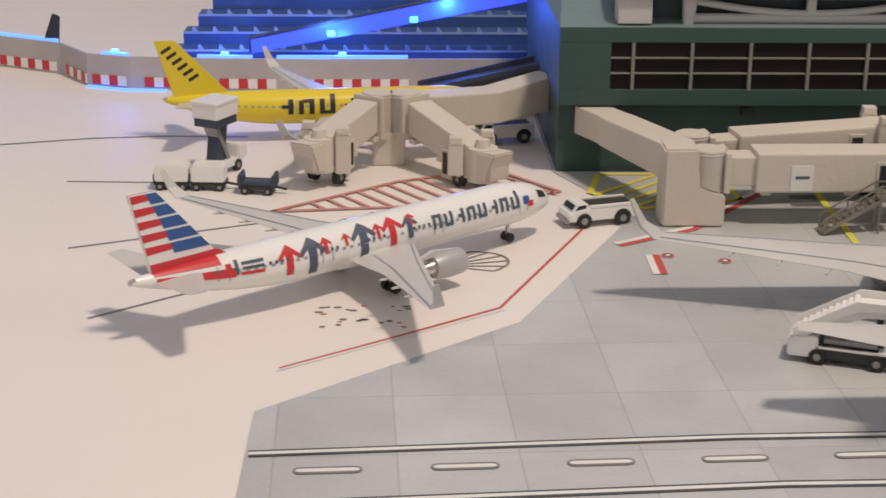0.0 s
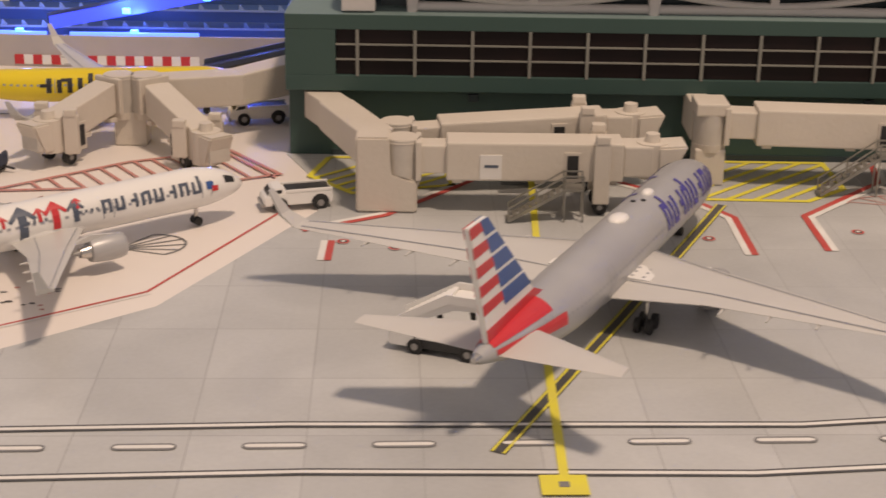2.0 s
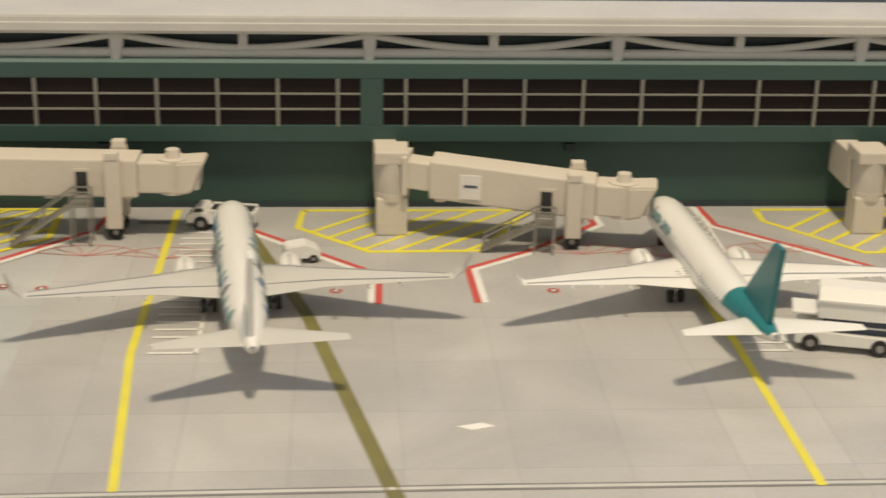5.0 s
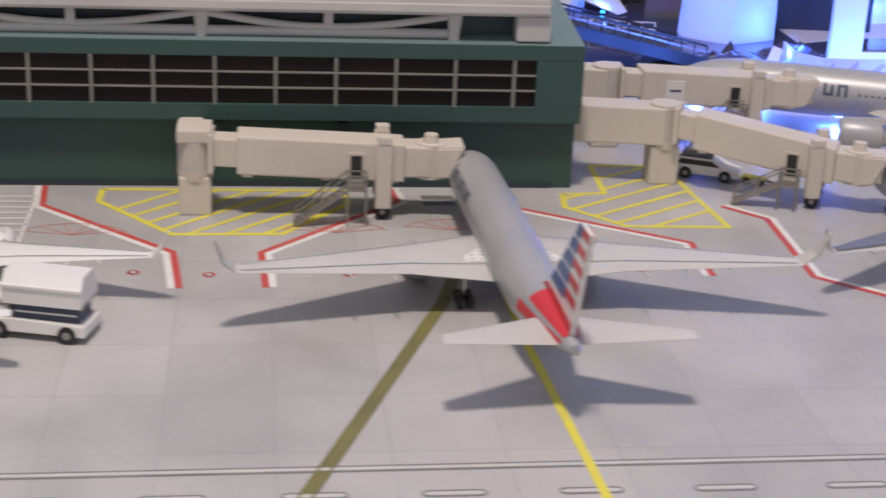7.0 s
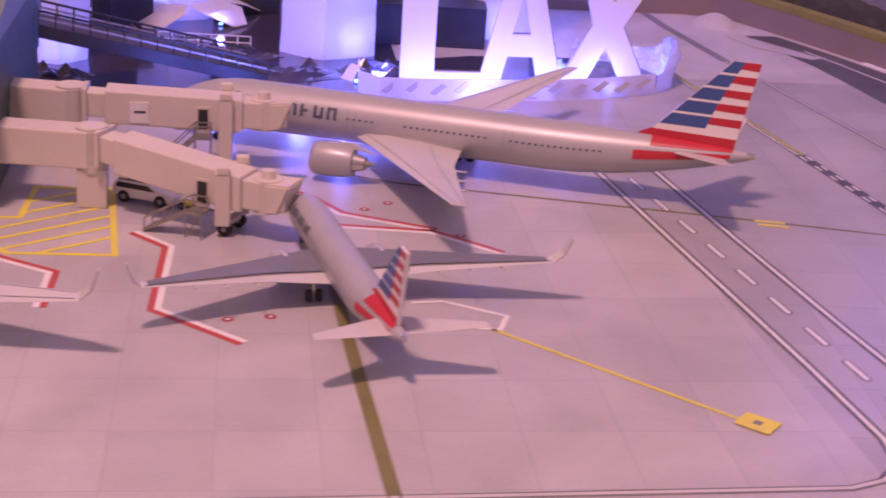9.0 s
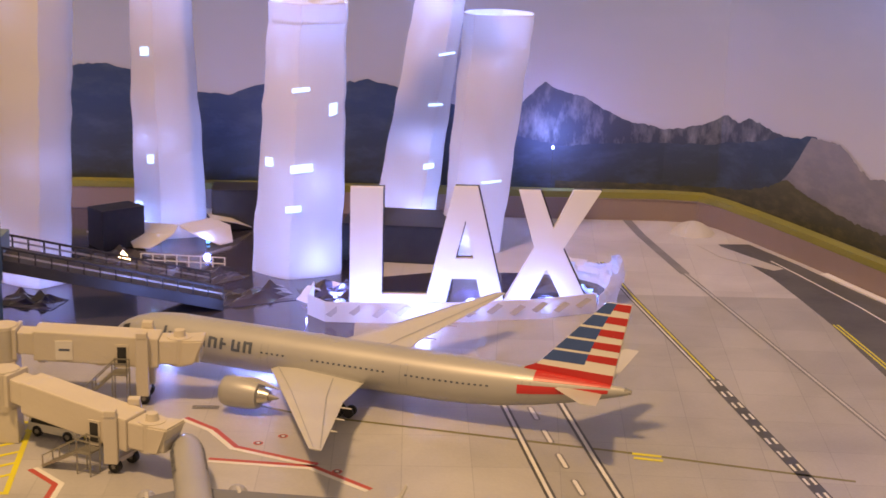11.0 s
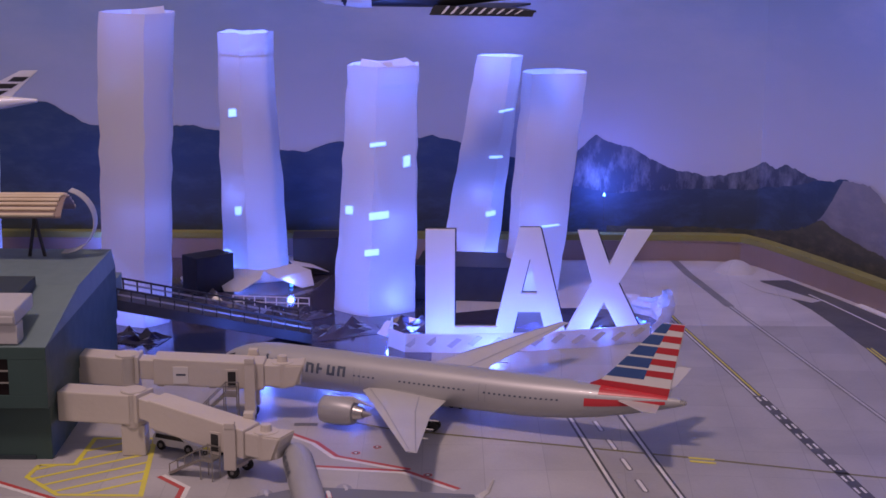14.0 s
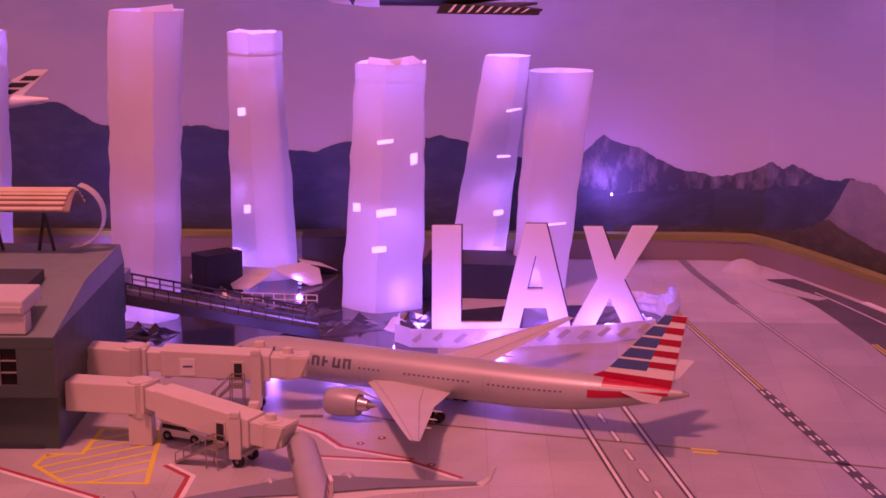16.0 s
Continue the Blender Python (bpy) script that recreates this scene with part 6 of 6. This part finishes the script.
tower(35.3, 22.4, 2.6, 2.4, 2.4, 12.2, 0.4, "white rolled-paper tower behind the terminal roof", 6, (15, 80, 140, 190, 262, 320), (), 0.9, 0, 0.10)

# dark cartons between the towers
for x, y, w, h, turn in ((46.3, 22.8, 2.0, 1.7, 38), (51.3, 26.6, 2.6, 1.8, 4), (58.6, 22.4, 4.6, 1.6, -6)):
    ob = thing("dark_carton", x, y, 0.008, turn, "dark cardboard box between the paper towers", "carton", "dark cartons")
    part("box_body", box(-w / 2, w / 2, -w * 0.35, w * 0.35, 0, h, 0.04), "black", ob)
    part("lid_flap", box(-w / 2, w / 2, -w * 0.36, -w * 0.05, h, h + 0.05, 0.01), "black", ob)

# crumpled foil at the feet of the towers
random.seed(11)
for x, y, w in ((52.9, 15.6, 1.6), (50.6, 18.0, 1.8), (47.4, 20.2, 2.0), (56.0, 16.4, 1.3), (44.6, 14.4, 1.2)):
    bm = bmesh.new()
    n = 9
    grid = [[bm.verts.new(((i / (n - 1) - 0.5) * 2 * w, (j / (n - 1) - 0.5) * 1.2 * w, 0.02 + (0.75 * abs(noise.noise((i * 0.9 + x, j * 0.9, 0))) + 0.1 * random.random()) * min(1, 0.5 * min(i, j, n - 1 - i, n - 1 - j)))) for j in range(n)] for i in range(n)]
    for i in range(n - 1):
        for j in range(n - 1):
            bm.faces.new((grid[i][j], grid[i + 1][j], grid[i + 1][j + 1], grid[i][j + 1]))
    low = bmesh.ops.extrude_face_region(bm, geom=list(bm.faces))
    for v in [g for g in low["geom"] if isinstance(g, bmesh.types.BMVert)]:
        v.co.z = max(0.0, v.co.z - 0.03)
    ob = thing("crumpled_foil", x, y, 0.008, random.uniform(-40, 40), "crumpled dark glossy foil at a tower foot", "foil", "foil scraps")
    part("sheet", bm, "foil", ob)

fence = thing("model_railing", 0, 0, 0.008, 0, "thin white model railing between the paper towers", "railing")
for z in (0.26, 0.52):
    part("rail", beam((47.9, 19.6), (51.4, 19.2), 0.035, z, z + 0.04), "white_paint", fence)
for i in range(8):
    p = Vector((47.9, 19.6)).lerp(Vector((51.4, 19.2)), i / 7)
    part("post", box(p.x - 0.025, p.x + 0.025, p.y - 0.025, p.y + 0.025, 0, 0.55), "white_paint", fence)
for x, y, w, turn in ((55.2, 15.6, 0.7, 60), (46.8, 23.4, 0.8, 10)):
    ob = thing("paper_scrap", x, y, 0.3, turn, "curled white paper scrap at a tower foot", "scrap", "paper scraps")
    rings = []
    for i in range(7):
        a = i / 6
        hx, z = (a - 0.5) * 2 * w, 0.34 * math.sin(math.pi * a) ** 2 - 0.28 + 0.10 * a
        half_w = w * 0.34 * (1.0 - 0.5 * a)
        rings.append([(hx, -half_w, z), (hx, half_w, z + 0.08), (hx, half_w, z + 0.11), (hx, -half_w, z + 0.03)])
    part("sheet", loft(rings), "paper", ob, smooth=True)

# ---- standing letters in a paper tray ----
YL = 14.5


def letter(name, pieces, label, y, tilt=0.0):
    ob = thing(name, 0, y, 0.0, 0, label, "letter", "standing letters")
    bm = None
    for p in pieces:
        bm = upright(p, -0.10, 0.12, bm)
    part("face", bm, "card", ob)
    core = None
    for p in pieces:
        core = upright([(x + 0.06, z) for x, z in p], 0.125, 0.34, core)
    part("core", core, "black", ob, "dark foam core behind the white face")
    return ob


letter("letter_l", [[(56.72, 0.012), (59.8, 0.012), (59.8, 0.62), (57.95, 0.62), (57.95, 4.80), (56.72, 4.80)]], "white card letter L lit from below", YL)
letter("letter_a", [[(59.55, 0.012), (60.62, 4.86), (61.08, 4.86), (61.08, 3.55), (60.74, 2.05), (61.08, 2.05), (61.08, 1.25), (60.62, 1.25), (60.35, 0.012)],
                    [(61.08, 4.86), (61.52, 4.86), (62.72, 0.012), (61.85, 0.012), (61.56, 1.25), (61.08, 1.25), (61.08, 2.05), (61.42, 2.05), (61.08, 3.55)]], "white card letter A lit from below", YL + 0.1)
letter("letter_x", [[(62.45, 0.012), (63.75, 2.45), (63.08, 4.72), (63.90, 4.72), (64.45, 3.25), (65.15, 4.75), (66.2, 4.75), (64.85, 2.45), (66.05, 0.012), (65.1, 0.012), (64.25, 1.65), (63.45, 0.012)]], "white card letter X lit from below", YL + 0.3)
tray = thing("paper_tray", 0, 0, 0, 0, "white paper strip tray with grey printed marks round the letters", "tray")
FRONT = [(55.3, 15.3), (55.2, 13.6), (55.9, 12.75), (58.0, 12.7), (61.0, 13.0), (64.0, 13.6), (66.2, 14.5)]
SIDE = [(66.2, 14.5), (67.1, 15.5), (67.2, 16.9), (66.7, 18.3), (65.6, 19.3), (64.0, 19.7)]
part("front_band", stripe(FRONT, 0.05, 0.01, 0.78), "paper", tray)
crumple = []
for i in range(41):
    f = i / 40 * (len(SIDE) - 1)
    a = min(len(SIDE) - 2, int(f))
    c = Vector(SIDE[a]).lerp(Vector(SIDE[a + 1]), f - a)
    h = 0.80 + 1.15 * math.sin(math.pi * min(1, i / 26)) ** 2 * (0.8 + 0.5 * noise.noise((i * 0.55, 3, 0)))
    col = []
    for j in range(9):
        g = j / 8
        bend = 0.55 * g * noise.noise((i * 0.33, g * 2.2, 1)) + 0.22 * g * noise.noise((i * 0.8, g * 5, 7))
        col.append((c.x + bend + 0.15 * g, c.y + bend * 0.6, 0.012 + h * g))
    crumple.append(col + [(x_ + 0.04, y_ + 0.02, z_) for x_, y_, z_ in col[::-1]])
part("side_band", loft(crumple), "paper", tray, "crumpled white paper side")
part("floor_sheet", prism(FRONT + SIDE[1:] + [(60, 19.5), (56, 18.0)], 0.008, 0.012), "foil", tray)
for i in range(12):
    x = 55.9 + 0.86 * i
    for a, b in zip(FRONT, FRONT[1:]):
        if a[0] <= x < b[0]:
            y = a[1] + (b[1] - a[1]) * (x - a[0]) / (b[0] - a[0]) - 0.035
            z = 0.30 + 0.08 * (i % 2)
            part("printed_mark", upright([(x, z), (x + 0.42, z + 0.34), (x + 0.62, z + 0.26), (x + 0.2, z - 0.1)], y - 0.012 + 0.04, y + 0.0), "pink_panel", tray)
strip = thing("led_strip", 0, 0, 0, 0, "glowing LED strip laid in the paper tray", "led strip", "led strips")
part("strip", stripe([(56.4, 13.5), (60.0, 13.5), (63.5, 14.1), (65.8, 15.0), (66.4, 16.4), (66.0, 17.9)], 0.14, 0.014, 0.05), "led_strip", strip)
for i in range(11):
    f = i / 10
    p = [(56.6, 13.5), (58.2, 13.5), (59.8, 13.5), (61.2, 13.7), (62.6, 13.95), (64.0, 14.3), (65.3, 14.8), (66.2, 15.6), (66.4, 16.4), (66.3, 17.2), (66.0, 17.8)][i]
    part("diode", box(p[0] - 0.09, p[0] + 0.09, p[1] - 0.07, p[1] + 0.07, 0.064, 0.11, 0.02), "led_on", strip)
for x, y, w in ((57.4, 13.2, 0.09), (59.6, 13.2, 0.09), (61.6, 13.4, 0.09), (64.2, 13.9, 0.10), (66.0, 16.2, 0.16), (61.5, 16.6, 0.10), (56.3, 16.2, 0.08)):
    led("tray_led", x, y, 0.45, w, 0.25)
# Added lamps that brighten the painted wall; no such source is known.
for x in (40.5, 51.5):
    led("wall_led", x, 28.2, 1.4, 0.12, 0.3)
# The last two bulbs are added to go with the wall lamps above.
for x, y in ((41.6, 16.9), (46.45, 24.6), (55.2, 14.75), (50.2, 23.2), (40.5, 28.2), (51.5, 28.3)):
    ob = thing("led_bulb", x, y, 0.008, 0, "small glowing LED bulb, at a tower foot or added by the wall", "led bulb", "led bulbs")
    part("socket", rod((0, 0, 0), (0, 0, 0.05), 0.10, 0.09, 14), "black", ob)
    part("bulb", loft([[(r * math.cos(2 * math.pi * i / 14), r * math.sin(2 * math.pi * i / 14), z) for i in range(14)] for r, z in ((0.07, 0.045), (0.09, 0.09), (0.07, 0.14), (0.03, 0.16))]), "led_on", ob, smooth=True)
    led("bulb_led", x, y - 0.3, 0.55, 0.03, 0.15)
led("terminal_led", 41.6, 17.2, 0.5, 0.05)
led("corner_led", 77.6, 17.5, 15.5, 0.55)
clip = thing("hanging_led", 65.7, 29.6, 1.36, 0, "tiny glowing LED on a thin wire above the border", "led bulb")
part("wire", rod((0, 0, 0), (0, 0, 1.9), 0.012, seg=8), "black", clip)
part("bulb", rod((0, 0, 1.88), (0, 0, 2.02), 0.06, 0.04, 12), "led_on", clip, smooth=True)
led("wall_led", 65.7, 29.5, 3.4, 0.20)
# Lamps hidden by the long airliner, added for blue light on the floor.
led("stand_led", 50.5, 9.7, 0.3, 0.12, 0.1)
led("stand_led", 54.2, 6.5, 0.25, 0.06, 0.1)
# Lamps added outside the tray to brighten the floor before it.
led("tray_led", 59.5, 11.9, 0.4, 0.10)
led("tray_led", 53.0, 10.6, 0.3, 0.16)

# ---- models hung from above ----
hang = thing("hanging_model_airplane", 0, 22, -0.38, 0, "black model airliner tail with white fern print hung on a thread", "model airplane")
part("fuselage", loft([[(x, r * math.cos(2 * math.pi * i / 18), 14.35 + dz + r * math.sin(2 * math.pi * i / 18)) for i in range(18)] for x, r, dz in ((52.0, 0.35, 0), (53.0, 0.55, 0), (57.5, 0.58, 0), (60.4, 0.32, 0.1), (61.6, 0.10, 0.2))]), "black", hang, smooth=True)
part("nose_cap", loft([[(x, r * math.cos(2 * math.pi * i / 18), 14.33 + r * math.sin(2 * math.pi * i / 18)) for i in range(18)] for x, r in ((51.6, 0.2), (52.1, 0.42), (53.6, 0.60), (54.2, 0.60))]), "white_paint", hang, smooth=True)
part("tailplane", prism([(57.0, -1.6), (60.9, -2.4), (61.5, -2.2), (60.4, 0), (61.5, 2.2), (60.9, 2.4), (57.0, 1.6)], 13.72, 13.82, None, 0.03), "black", hang)
for i in range(9):
    x = 57.3 + 0.4 * i
    part("fern_stroke", upright([(x, 13.66), (x + 0.16, 13.70), (x + 0.42, 14.02 - 0.02 * i), (x + 0.30, 14.02 - 0.02 * i)], -2.52, -2.46), "white_paint", hang)
part("side_panel", upright([(56.8, 13.62), (61.3, 13.56), (61.4, 13.8), (60.5, 13.9), (57.0, 14.05)], -2.46, -2.40), "black", hang)
part("thread", rod((57.5, 0, 14.8), (57.5, 0, 45), 0.02, seg=6), "hub", hang)
tail = thing("hanging_model_airplane", 0, 23, 0, 0, "white model airliner tail with dark fin stripes hung on a thread", "model airplane")
part("fuselage", loft([[(x, r * math.cos(2 * math.pi * i / 18), 8.75 + dz + r * math.sin(2 * math.pi * i / 18)) for i in range(18)] for x, r, dz in ((30.0, 0.5, 0), (35.0, 0.5, 0), (37.2, 0.28, 0.12), (38.6, 0.08, 0.2))]), "white_paint", tail, smooth=True)
fin = part("fin", upright([(35.4, 9.1), (37.4, 9.1), (38.7, 10.35), (37.9, 10.35)], -0.05, 0.05, None, 0.02), "white_paint", tail)
for i in range(3):
    part("fin_stripe", upright([(35.9 + 0.7 * i, 9.2 + 0.32 * i), (36.9 + 0.55 * i, 9.2 + 0.32 * i), (37.3 + 0.5 * i, 9.42 + 0.32 * i), (36.3 + 0.65 * i, 9.42 + 0.32 * i)], -0.07, -0.055), "black", fin)
part("thread", rod((34.0, 0, 9.2), (34.0, 0, 45), 0.02, seg=6), "hub", tail)

# ---- the far end: barrier, stands and light strips ----
BAR = [(-28, 17.5), (-19.6, 13.8), (-17.1, 12.5), (-15.9, 10.8), (-14.4, 10.3), (-12, 10.1), (-9.4, 10.0), (-5.1, 10.06), (-1.4, 10.1)]
barrier = thing("paper_barrier", 0, 0, 0, 0, "grey-white paper barrier with red and white checks", "barrier")
part("strip", stripe(BAR, 0.08, -0.03, 1.08), "barrier_card", barrier)
ps, run = [Vector(p) for p in BAR], 0.0
for a, b in zip(ps, ps[1:]):
    d = (b - a).normalized()
    n = Vector((d.y, -d.x)) * 0.06
    s = (0.62 - run % 0.62) % 0.62
    while s + 0.31 < (b - a).length:
        p = a + d * s + n
        part("red_check", stripe([p, p + d * 0.31], 0.03, 0.06, 0.32), "red_paint", barrier)
        part("white_check", stripe([p + d * 0.31, p + d * min(0.62, (b - a).length - s)], 0.026, 0.06, 0.32), "white_paint", barrier)
        s += 0.62
    run += (b - a).length
for i, seg_ in enumerate(([(-26, 16.8), (-19.8, 14.1), (-17.3, 12.8)], [(-15.4, 10.75), (-14.5, 10.5)], [(-12.2, 10.3), (-10.4, 10.2)], [(-9.6, 10.2), (-5.3, 10.25)])):
    s_ob = thing("led_strip", 0, 0, 0, 0, "glowing LED strip along the barrier top", "led strip", "led strips")
    part("strip", stripe(seg_, 0.16, 1.0, 0.12), "led_strip", s_ob)
    mid = Vector(seg_[0]).lerp(Vector(seg_[-1]), 0.5)
    part("diode", box(mid.x - 0.12, mid.x + 0.12, mid.y - 0.1, mid.y + 0.1, 1.12, 1.22, 0.03), "led_on", s_ob)
    led("barrier_led", mid.x, mid.y + 0.7, 1.5, 0.035, 0.3)
# Emissive strip in place of the glow on the floor before the barrier.
low = thing("led_strip", 0, 0, 0, 0, "emissive strip for the glow on the floor at the barrier", "led strip", "led strips")
part("strip", stripe([(-15.9, 10.55), (-14.6, 10.05), (-13.2, 9.95)], 0.16, -0.03, 0.06), "led_strip", low)

stands = thing("model_grandstand", 0, 0, 0, 0, "blue stepped model grandstand with pale seat marks", "grandstand")
for i in range(14):
    y, z = 11.9 + 1.0 * i, 0.95 + 0.42 * i
    x0 = -13.4 + 0.40 * i
    tier = part("tier", box(x0, 4.0, y, y + 1.1, -0.03, z, 0.03), "blue_plastic", stands)
    x = x0 + 0.3
    while x < -0.2:
        part("seat_mark", upright([(x, z), (x + 0.20, z), (x + 0.08, z + 0.16), (x + 0.02, z + 0.16)], y + 0.1, y + 0.16), "seat_mark", tier)
        x += 0.70
    part("edge_line", box(x0, 2.0, y - 0.02, y + 0.02, z - 0.06, z + 0.01), "seat_mark", tier)
brow = thing("light_beam", 0, 0, 0, 0, "dark slanted beam with a glowing blue LED strip", "light beam")
part("beam", loft([[(-10.6, 11.2, 0.98), (-10.6, 11.5, 0.98), (-10.6, 11.5, 1.50), (-10.6, 11.2, 1.50)], [(-0.6, 11.2, 2.85), (-0.6, 11.5, 2.85), (-0.6, 11.5, 3.6), (-0.6, 11.2, 3.6)]]), "navy", brow)
part("glowing_band", loft([[(-10.5, 11.12, 1.0), (-10.5, 11.18, 1.0), (-10.5, 11.18, 1.44), (-10.5, 11.12, 1.44)], [(-0.7, 11.12, 2.88), (-0.7, 11.18, 2.88), (-0.7, 11.18, 3.52), (-0.7, 11.12, 3.52)]]), "lit_band", brow)
for x, z in ((-7.85, 1.60), (-5.1, 2.08)):
    part("diode", box(x - 0.13, x + 0.13, 11.02, 11.12, z - 0.02, z + 0.18, 0.04), "led_on", brow)
led("stand_led", -8.0, 10.8, 2.2, 0.06)
led("stand_led", -4.0, 10.8, 2.7, 0.06)
fin_ = thing("tail_fin", -17.6, 12.6, -0.03, 0, "small dark model tail fin behind the barrier", "model fin")
part("fin", upright([(-0.3, 0), (0.25, 0), (0.4, 1.9), (0.15, 2.0), (-0.15, 1.2)], 0.35, 0.45, None, 0.02), "black", fin_)
